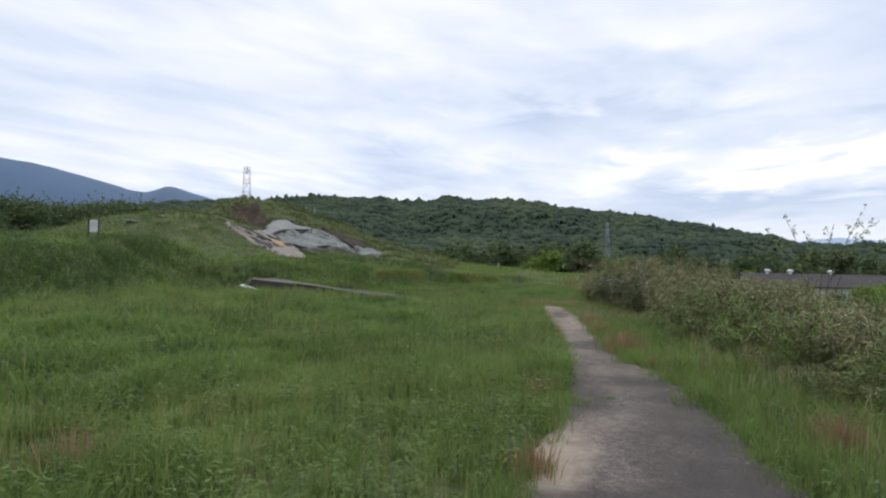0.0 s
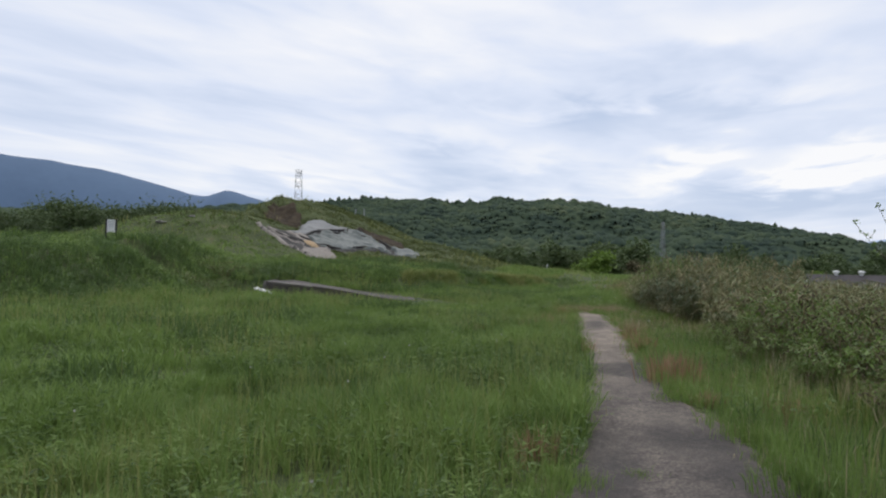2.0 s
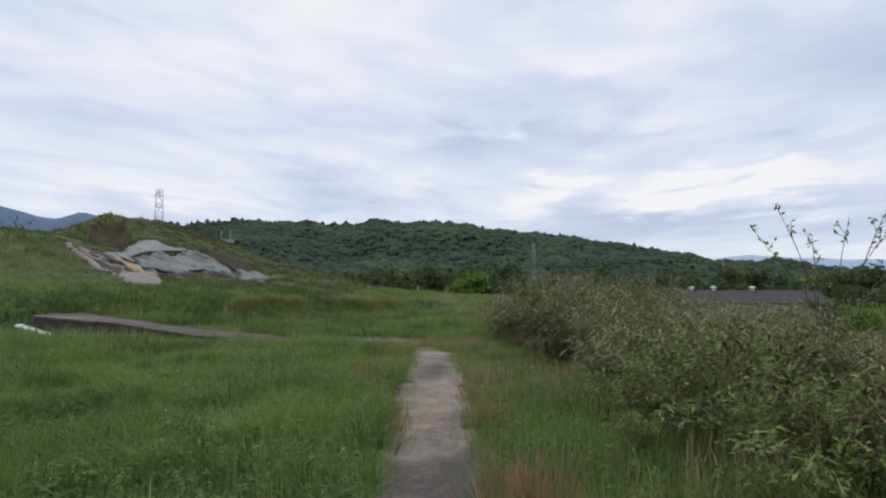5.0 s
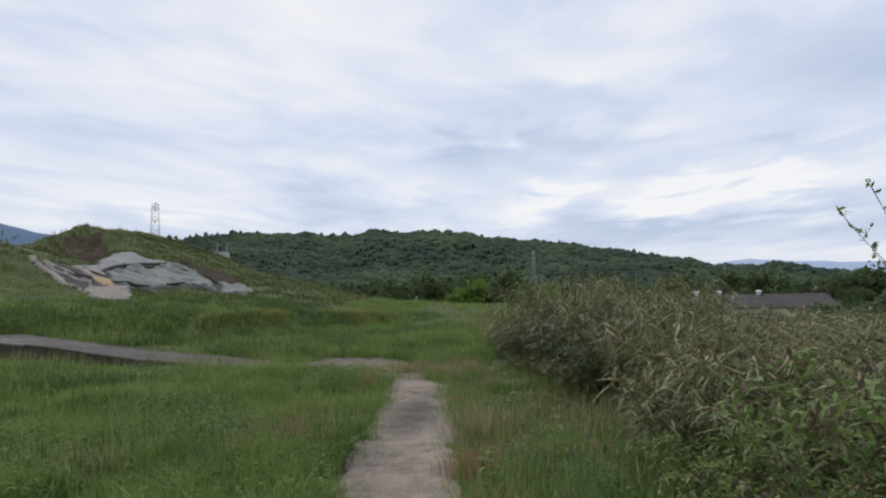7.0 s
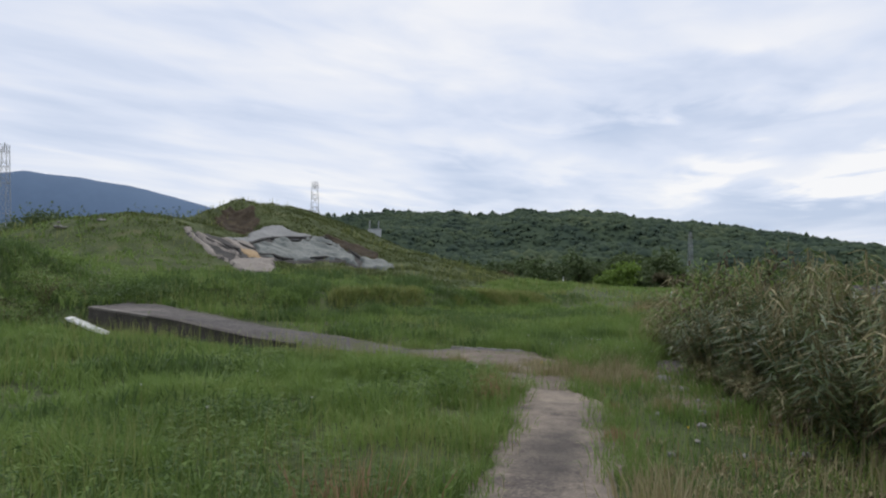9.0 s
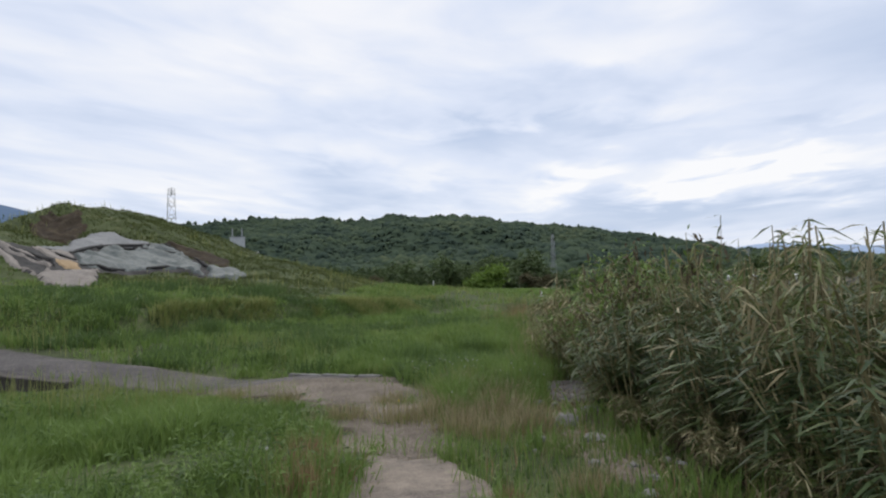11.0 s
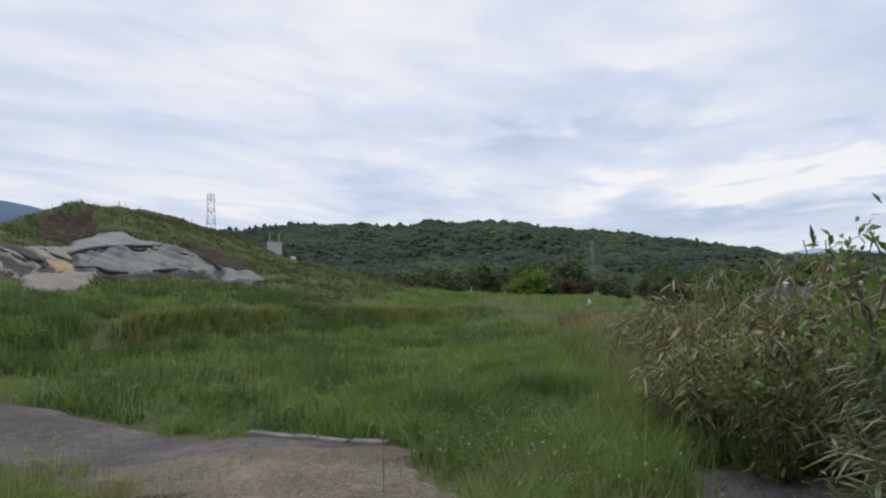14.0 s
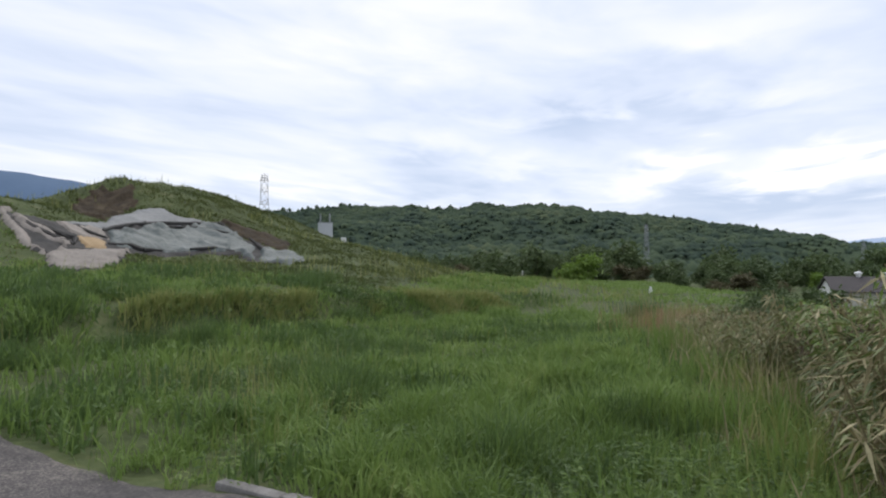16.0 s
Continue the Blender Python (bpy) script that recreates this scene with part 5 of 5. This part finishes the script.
for x, y, s in [(1.72, 20.6, 1.5), (1.9, 20.1, 1.2), (1.6, 19.4, 1.0), (1.85, 18.4, 1.1), (0.3, 20.9, 0.9), (0.75, 21.4, 1.0), (0.1, 22.2, 0.9), (0.5, 22.5, 1.1), (0.9, 22.3, 1.1), (0.55, 21.5, 1.0), (-0.25, 21.9, 0.6), (0.7, 22.9, 1.4), (0.25, 23.4, 1.5), (-0.2, 24.1, 1.5), (0.9, 21.8, 1.1), (0.3, 24.4, 1.7), (1.3, 18.2, 0.9), (0.13, 6.9, 0.6), (0.55, 7.2, 0.35), (-0.6, 24.9, 1.2), (0.0, 12.1, 0.45), (0.85, 24.6, 1.7), (1.5, 7.0, 1.1), (1.55, 8.2, 0.9), (1.75, 5.2, 1.0)]:
    copy_thing(green, pose(x, y, drop(x, y), 0, 0, x * 300) @ Matrix.Diagonal((s, s, s, 1)))
# small plants rooted in the path's broken edges
for k in range(40):
    side = PATH_LEFT if k % 5 < 3 else PATH_RIGHT
    y = rng.uniform(3.4, 19.2)
    x = float(np.interp(y, [p[1] for p in side], [p[0] for p in side])) + rng.normal(0, 0.05)
    s = rng.uniform(0.35, 0.75)
    copy_thing(red if k % 9 == 4 else green, pose(x, y, drop(x, y), 0, 0, k * 53) @ Matrix.Diagonal((s, s, s * 0.85, 1)))
weed = tuft(-2.5, 27.7, 0.55, 0.17, 420, (MAT_GRASS_DARK, MAT_GRASS_DARK), "dark bushy weed standing in the meadow", "dark weeds", 0.9)
for x, y, s in [(-2.9, 28.6, 1.3), (-2.6, 28.4, 1.0), (-0.6, 25.6, 1.1), (2.0, 42.0, 1.8), (-4.2, 33.0, 0.9), (-6.5, 31.6, 1.2), (0.3, 27.2, 1.0), (-8.5, 30.6, 1.2), (-3.4, 12.2, 0.6), (-2.3, 9.5, 0.6), (-6.2, 16.2, 0.7)]:
    copy_thing(weed, pose(x, y, drop(x, y), 0, 0, x * 300) @ Matrix.Diagonal((s, s, s, 1)))


def flower(x, y, height, mat, label, group):
    top = thing("dandelion", pose(x, y, drop(x, y)), label, "flower", group)
    bm = bmesh.new()
    beam(bm, (0, 0, -0.03), (0.01, 0.01, height), 0.003, 5)
    part("stem", bm, MAT_GRASS_PALE, top)
    bm = bmesh.new()
    for k in range(9):
        a = k * 2 * math.pi / 9
        beam(bm, (0.01, 0.01, height), (0.01 + 0.008 * math.cos(a), 0.01 + 0.008 * math.sin(a), height + 0.006 + 0.005 * (k % 3)), 0.003, 5, 0.001)
    bmesh.ops.create_icosphere(bm, subdivisions=1, radius=0.005, matrix=Matrix.Translation((0.01, 0.01, height + 0.004)))
    part("head", bm, mat, top)
    return top


white = flower(-1.1, 5.6, 0.36, MAT_FLUFF, "white dandelion seed head in the grass", "seed heads")
for k in range(26):
    x, y = random.uniform(-5, -0.5), random.uniform(4.2, 20)
    if k > 22:
        x, y = random.uniform(0.2, 1.3), random.uniform(20, 23.5)
    copy_thing(white, pose(x, y, drop(x, y), 0, 0, k * 40) @ Matrix.Diagonal((1, 1, random.uniform(0.8, 1.3), 1)))
for k in range(30):
    x, y = random.gauss(0.35, 0.4), random.gauss(23.0, 0.3)
    copy_thing(white, pose(x, y, drop(x, y), 0, 0, k * 40) @ Matrix.Diagonal((1, 1, random.uniform(0.7, 1.15), 1)))
gold = flower(-0.36, 4.55, 0.16, MAT_PETAL, "yellow dandelion at the path edge", "yellow flowers")
for x, y in [(-0.25, 21.1), (1.25, 17.2), (-2.4, 7.0)]:
    copy_thing(gold, pose(x, y, drop(x, y)))

for k in range(60):
    x, y = rng.uniform(-12, 1.0), rng.uniform(27, 42)
    s = rng.uniform(0.5, 1.3)
    if not bool(bare(np.array([x]), np.array([y]))[0]):
        copy_thing(weed if k % 3 else green, pose(x, y, drop(x, y), 0, 0, k * 37) @ Matrix.Diagonal((s * 1.4, s * 1.4, s * 0.8, 1)))

# ---- thicket ----


def sweep(bm, points, r):
    """A thin three-sided stalk along points."""
    rings = [[bm.verts.new(p + Vector((math.cos(q * 2.094) * r, math.sin(q * 2.094) * r, 0))) for q in range(3)] for p in points]
    for a, b in zip(rings, rings[1:]):
        for q in range(3):
            bm.faces.new((a[q], a[(q + 1) % 3], b[(q + 1) % 3], b[q]))


def bamboo_clump(m, label, culms=42, dead=0.15, tall=1.5, width=0.62, group="bamboo thicket", leaf=1.0, mat=MAT_BAMBOO_YELLOW, old=0.5):
    """Dwarf bamboo: leaning culms with whorls of long leaves, many of them dead."""
    top = thing("bamboo_clump", m, label, "bamboo", group)
    bm = bmesh.new()
    green_root, green_way, dead_root, dead_way, old_root, old_way = [], [], [], [], [], []
    for k in range(culms):
        a, r = rng.uniform(0, 6.28), width * math.sqrt(rng.random())
        foot = Vector((math.cos(a) * r * 0.7, math.sin(a) * r * 0.7, -0.05))
        h = tall * (rng.uniform(0.55, 1.0) if k % 9 else 1.06)
        head = foot + Vector((math.cos(a) * 0.30 * rng.uniform(0, 1.4), math.sin(a) * 0.30 * rng.uniform(0, 1.4), h))
        rate = dead * rng.choice((0.35, 0.8, 1.9))
        midp = foot.lerp(head, 0.55) + Vector((rng.normal(0, 0.04), rng.normal(0, 0.04), 0.05))
        sweep(bm, [foot, midp, head], 0.006)
        for q in range(56):
            s = rng.uniform(0.06, 1.0) ** 0.8
            p = (foot.lerp(midp, s / 0.55) if s < 0.55 else midp.lerp(head, (s - 0.55) / 0.45)) + Vector(rng.normal(0, 0.03, 3))
            b = rng.uniform(0, 6.28)
            w = (math.cos(b), math.sin(b), rng.uniform(-0.25, 0.85))
            if s < 0.55 and rng.random() < old * (0.55 - s) + 0.8 * rate:
                old_root.append(p)
                old_way.append((w[0], w[1], rng.uniform(-1.4, 0.2)))
            elif rng.random() < rate * (0.35 + 1.5 * s ** 3):
                dead_root.append(p)
                dead_way.append((w[0], w[1], rng.uniform(-1.1, 0.5)))
            else:
                green_root.append(p)
                green_way.append(w)
    part("stem_tangle", bm, MAT_STEM, top)["kind"] = "stuff"
    for name, roots, ways, leaf_mat, sag in (("foliage", green_root, green_way, mat, 0.75), ("dead_foliage", dead_root, dead_way, MAT_BAMBOO_DRY, 0.55), ("thatch", old_root, old_way, MAT_THATCH, 0.8)):
        n = len(roots)
        v, f = long_leaves(np.array(roots, float), np.array(ways, float), leaf * rng.uniform(0.10, 0.25, n), leaf * rng.uniform(0.011, 0.021, n), sag)
        v[:, 2] = np.maximum(v[:, 2], -0.02)
        net(name, v, f, leaf_mat, top)["kind"] = "stuff"
    return top


def bush(m, label, canes=20, tall=0.9, width=0.6, mat=None, dead=0.2, group="verge shrubs"):
    """A low tangled shrub: arching canes with short leaves."""
    top = thing("shrub", m, label, "shrub", group)
    bm = bmesh.new()
    roots, ways, old_roots, old_ways = [], [], [], []
    for k in range(canes):
        a, out = rng.uniform(0, 6.28), width * rng.uniform(0.3, 1.1)
        h = tall * rng.uniform(0.55, 1.0)
        withered = rng.random() < dead
        pts = [Vector((math.cos(a) * out * s, math.sin(a) * out * s, h * math.sin(min(1.0, s * 1.25) * 1.57) * (1 if s < 0.8 else 1.1 - 0.2 * s) - 0.05 * (s == 0))) for s in (0, 0.33, 0.66, 1.0)]
        sweep(bm, pts, 0.005)
        for q in range(84):
            s = rng.uniform(0.1, 3.0)
            i = min(2, int(s))
            p = pts[i].lerp(pts[i + 1], s - i) + Vector(rng.normal(0, 0.05, 3))
            (old_roots if rng.random() < (0.8 if withered else 0.04) else roots).append(p)
    part("stem_tangle", bm, MAT_STEM, top)["kind"] = "stuff"
    for name, rr, mm in (("foliage", roots, mat or MAT_BRAMBLE), ("dead_foliage", old_roots, MAT_THATCH)):
        n = len(rr)
        v, f = long_leaves(np.array(rr, float), rng.normal(0, 1, (n, 3)) + [0, 0, 0.4], rng.uniform(0.04, 0.085, n), rng.uniform(0.014, 0.026, n), 0.4)
        v[:, 2] = np.maximum(v[:, 2], -0.02)
        net(name, v, f, mm, top)["kind"] = "stuff"
    return top


clumps = [bamboo_clump(pose(2.75, 18.6, drop(2.75, 18.6)), "dense dwarf bamboo clump with green and dead tan leaves", dead=0.28),
          bamboo_clump(pose(2.6, 20.4, drop(2.6, 20.4)), "leafy dark green dwarf bamboo clump", dead=0.16),
          bamboo_clump(pose(2.2, 24.6, drop(2.2, 24.6)) @ Matrix.Diagonal((1, 1, 0.75, 1)), "half-dead straw-coloured dwarf bamboo clump", dead=0.62),
          bamboo_clump(pose(3.4, 19.6, drop(3.4, 19.6)), "tangled green dwarf bamboo clump", dead=0.30, culms=42)]
tall_clumps = [bamboo_clump(pose(2.7, 21.9, drop(2.7, 21.9)) @ Matrix.Diagonal((1, 1, 0.66, 1)), "tall dense dark green dwarf bamboo clump", culms=58, dead=0.05, tall=2.0, width=0.75, leaf=1.1, mat=MAT_BAMBOO, old=0.9),
               bamboo_clump(pose(3.2, 23.0, drop(3.2, 23.0)) @ Matrix.Diagonal((1, 1, 0.62, 1)), "tall dwarf bamboo clump with straw-coloured leaves", culms=58, dead=0.10, tall=2.0, width=0.75, leaf=0.95, mat=MAT_BAMBOO, old=0.9)]
shrubs = [bush(pose(3.0, 9.0, drop(3.0, 9.0)), "low tangled green bramble shrub", dead=0.22),
          bush(pose(3.2, 11.2, drop(3.2, 11.2)), "low leafy shrub with brown dead leaves", dead=0.45),
          bush(pose(3.6, 7.0, drop(3.6, 7.0)), "low bright green leafy shrub", dead=0.08)]
HS_Y = [0, 4, 8, 12, 14.5, 17, 19.5, 21.5, 23, 24.5, 27, 30, 36, 44]
HS_H = [0.6, 0.75, 0.95, 0.98, 1.1, 1.5, 1.85, 1.9, 1.75, 1.6, 1.4, 1.22, 0.95, 0.8]
y = 2.2
while y < 38:
    front = float(np.interp(y, FOOT_Y, FOOT_X))
    row = 0
    x = front + 0.55 + 0.2 * rng.random()
    while x < front + (4.6 if y < 26 else 3.2):
        h = float(np.interp(y, HS_Y, HS_H)) * (rng.uniform(0.62, 1.16) if y > 13 else rng.uniform(0.45, 1.2))
        h = min(h, 1.85)
        if row == 0:
            h *= 0.9
        limit = 0.9 + 0.325 * (y - 9.5)
        if y > 12 and x > max(limit, front + 0.9):
            h = min(h, 1.25 if x - 0.88 < 0.40 * (y - 10) else 0.95)
        if y <= 12 and x > front + 1.6:
            h = min(h, 0.85 if x < 0.37 * y else 0.6)
        use_bush = rng.random() < float(np.interp(y, [12, 14, 17.5, 23, 25], [0.5, 0.16, 0.10, 0.1, 0.3]))
        use_bush = use_bush or (y < 12.5 and row == 0)
        if use_bush:
            src, s = shrubs[rng.integers(0, 3)], h / 0.9
        else:
            src, s = clumps[rng.choice(4, p=[0.2, 0.05, 0.6, 0.15] if y > 23.2 else [0.35, 0.2, 0.1, 0.35])], h / 1.5
        if not use_bush and h > 1.3 and y < 23.2:
            src, s = tall_clumps[rng.integers(0, 2)], h / 2.0
        wide = 1.05 * rng.uniform(0.9, 1.2) * (0.8 + 0.2 * s)
        xx, yy = x + rng.normal(0, 0.2), y + rng.normal(0, 0.2)
        if rng.random() > ((0.10 if row < 3 else 0.3) if y > 13 else 0.32) and xx > front + 0.35:
            copy_thing(src, pose(xx, yy, drop(xx, yy), 0, 0, rng.uniform(0, 360)) @ Matrix.Diagonal((wide, wide, s, 1)))
        x += (0.72 if row < 2 else 1.05) * (0.9 + 0.2 * rng.random())
        row += 1
    y += 0.62 if y < 26 else 0.9
for k, (x, y, h) in enumerate([(2.42, 20.95, 1.75), (2.5, 21.5, 1.95), (2.75, 21.0, 2.0), (2.9, 21.7, 2.1), (2.62, 20.2, 1.7), (3.3, 21.2, 2.05), (2.7, 19.6, 1.7), (2.25, 21.4, 1.3), (2.55, 22.1, 1.9), (3.0, 20.4, 1.85)]):
    copy_thing(tall_clumps[k % 2], pose(x, y, drop(x, y), 0, 0, k * 63) @ Matrix.Diagonal((1.0, 1.0, h / 2.14, 1)))
for k, (x, y, h) in enumerate([(1.95, 20.9, 0.5), (2.0, 20.2, 0.45), (2.1, 19.5, 0.5), (1.85, 21.5, 0.4), (2.2, 18.8, 0.5), (2.3, 18.0, 0.55)]):
    copy_thing(clumps[(0, 2, 3)[k % 3]], pose(x, y, drop(x, y), 0, 0, k * 97) @ Matrix.Diagonal((0.55, 0.55, h / 1.5, 1)))
for k, (x, y, h) in enumerate([(2.3, 12.9, 0.6), (2.6, 13.4, 0.7), (2.15, 12.2, 0.45), (2.7, 12.5, 0.65), (2.9, 14.2, 0.8), (2.2, 13.8, 0.5), (3.2, 13.2, 0.75), (2.5, 10.6, 0.5), (2.8, 8.8, 0.6), (2.6, 7.4, 0.5), (3.1, 11.4, 0.7)]):
    copy_thing(shrubs[2 if k % 3 else 0], pose(x, y, drop(x, y), 0, 0, k * 71) @ Matrix.Diagonal((h * 1.15, h * 1.15, h, 1)))
for x, y, s in [(-13.1, 25.0, 0.9), (-13.6, 26.2, 1.0), (-12.7, 24.2, 0.7), (-14.4, 25.4, 1.1), (-12.9, 27.0, 0.8), (-14.6, 27.2, 1.1), (-15.5, 26.0, 1.1)]:
    copy_thing(shrubs[2], pose(x, y, drop(x, y), 0, 0, x * 90) @ Matrix.Diagonal((s * 1.2, s * 1.2, s, 1)))
# tall rough grass fringing the thicket's foot
for n_f, mat_f, hi, label_f in ((9000, MAT_GRASS, 0.62, "tall green grass fringing the thicket"), (8000, MAT_GRASS_PALE, 0.75, "pale tall grass fringing the thicket"), (7500, MAT_DRY, 0.85, "tall straw stalks fringing the thicket"), (5000, MAT_GRASS_DARK, 0.5, "dark weeds fringing the thicket")):
    fy = rng.uniform(3, 40, n_f)
    fx = np.interp(fy, FOOT_Y, FOOT_X) + rng.normal(0.3, 0.38, n_f)
    ok = (value_noise(fx + 9 * hi, fy, 0.7) > 0.42) & ~bare(fx, fy) & ((fy < 20.5) | (fy > (23.9 if mat_f in (MAT_DRY, MAT_GRASS_PALE) else 25.0)))
    fx, fy = fx[ok], fy[ok]
    tall_f = np.interp(fy, [3, 12, 14, 20.4, 24, 40], [0.6, 0.5, 0.32, 0.3, 0.85, 1.0])
    blades("fringe_grass", fx, fy, hi * tall_f * rng.uniform(0.4, 1.0, len(fx)), rng.uniform(0.005, 0.011, len(fx)) * (1 + 0.03 * fy), mat_f, label_f, droop=0.6)
# tall green shoots above the bamboo, and dry stalks
shoot_spots = [(2.62, 21.4, 1.75), (2.75, 20.9, 1.85), (3.3, 22.0, 1.75), (2.7, 19.6, 1.62)]
for k, (x, y, h) in enumerate(shoot_spots):
    top = thing("bamboo_shoot", pose(x, y, drop(x, y)), "tall green bamboo shoot with drooping tip leaves", "bamboo", "bamboo shoots")
    bm = bmesh.new()
    sweep(bm, [Vector((0, 0, -0.05)), Vector((0.02, 0.02, h * 0.5)), Vector((0.05 * math.sin(k), 0.05, h))], 0.004)
    part("stem", bm, MAT_STEM, top)
    roots = np.array([(0.05 * math.sin(k), 0.05, h - 0.04 * q) for q in range(4)] + [(0.03, 0.03, h * 0.85 - 0.06 * q) for q in range(3)], float)
    n = len(roots)
    b = rng.uniform(0, 6.28, n)
    v, f = long_leaves(roots, np.stack([np.cos(b), np.sin(b), rng.uniform(-0.3, 0.9, n)], -1), rng.uniform(0.10, 0.18, n), rng.uniform(0.018, 0.026, n), 0.55)
    net("foliage", v, f, MAT_BAMBOO, top)["kind"] = "stuff"
for k in range(30):
    yy = random.uniform(15, 34)
    front = float(np.interp(yy, FOOT_Y, FOOT_X))
    xx = front + random.uniform(0.1, 2.6)
    h = float(np.interp(yy, HS_Y, HS_H)) * random.uniform(0.65, 0.88)
    if xx > 0.9 + 0.325 * (yy - 9.5) and yy < 26:
        continue
    bm = bmesh.new()
    tip = Vector((random.gauss(0, 0.12), random.gauss(0, 0.12), h))
    sweep(bm, [Vector((0, 0, -0.05)), tip * 0.6 + Vector((0, 0, 0.04)), tip], 0.0035)
    beam(bm, tip - Vector((0, 0, 0.18)), tip + Vector((0.01, 0, 0.05)), 0.006, 5, 0.002)
    stalk = part("dry_stalk", bm, MAT_BAMBOO_DRY)
    stalk.matrix_world = pose(xx, yy, drop(xx, yy))
    tagged(stalk, "dry straw-coloured stalk standing in the thicket", "stalk", "dry stalks")

# ---- the sparse sapling above the thicket ----
sap = thing("sapling", pose(6.65, 17.7, drop(6.65, 17.7)) @ Matrix.Diagonal((1, 1, 0.93, 1)), "sparse bare-branched sapling with few small leaves", "tree")
random.seed(5)
leaf_root = []
for k, (dx, dy, h) in enumerate([(-0.75, 0.2, 2.75), (-1.15, 0.0, 2.2), (0.35, 0.1, 2.55), (0.95, -0.2, 3.0), (1.35, 0.3, 2.65), (1.9, 0.0, 2.55), (-0.1, 0.4, 2.3)]):
    bm = bmesh.new()
    pts = [Vector((0.06 * k - 0.2, 0, -0.1)), Vector((dx * 0.25, dy, h * 0.45)), Vector((dx * 0.62, dy, h * 0.75)), Vector((dx, dy, h))]
    for j, (a, b) in enumerate(zip(pts, pts[1:])):
        beam(bm, a, b, 0.012 - 0.003 * j, 5, 0.009 - 0.003 * j)
    for q in range(6):
        s = random.uniform(0.9, 2.95)
        i = int(s)
        a = pts[i].lerp(pts[i + 1], s - i)
        b = a + Vector((random.gauss(dx * 0.15, 0.16), random.gauss(0, 0.12), random.uniform(0.05, 0.28)))
        beam(bm, a, b, 0.006, 4, 0.003)
        for w in range(5):
            leaf_root.append(a.lerp(b, random.uniform(0.4, 1.05)))
    for w in range(7):
        leaf_root.append(pts[2].lerp(pts[3], random.uniform(0.2, 1.05)))
    part("branch", bm, MAT_BARK, sap)
n = len(leaf_root)
v, f = long_leaves(np.array([q[:] for q in leaf_root]), rng.normal(0, 1, (n, 3)) + [0.3, 0, 0.2], rng.uniform(0.07, 0.14, n), rng.uniform(0.03, 0.05, n), 0.2)
net("foliage", v, f, MAT_BRAMBLE, sap)["kind"] = "stuff"
# fresh light bushes beyond the thicket
for x, y, s in [(9.5, 15.5, 0.20), (10.8, 16.5, 0.22), (12.0, 15.0, 0.22), (10.0, 22.5, 0.19), (11.2, 23.6, 0.22), (12.3, 22.2, 0.22), (3.6, 34.6, 0.17), (4.0, 36.4, 0.2)]:
    copy_thing(fresh_bush if y < 30 else fine_bush, pose(x, y, drop(x, y) - 0.1, 0, 0, x * 50) @ Matrix.Diagonal((s * 2.8, s * 2.8, s * 2.1, 1)))
# tall reddish dead grass beyond the junction
dx_, dy_ = rng.normal(2.3, 0.7, 700), rng.normal(37.0, 1.6, 700)
blades("tall_dead_grass", dx_, dy_, rng.uniform(0.4, 0.95, 700), rng.uniform(0.007, 0.013, 700), MAT_RED, "tall reddish dead grass by the thicket", droop=0.25)
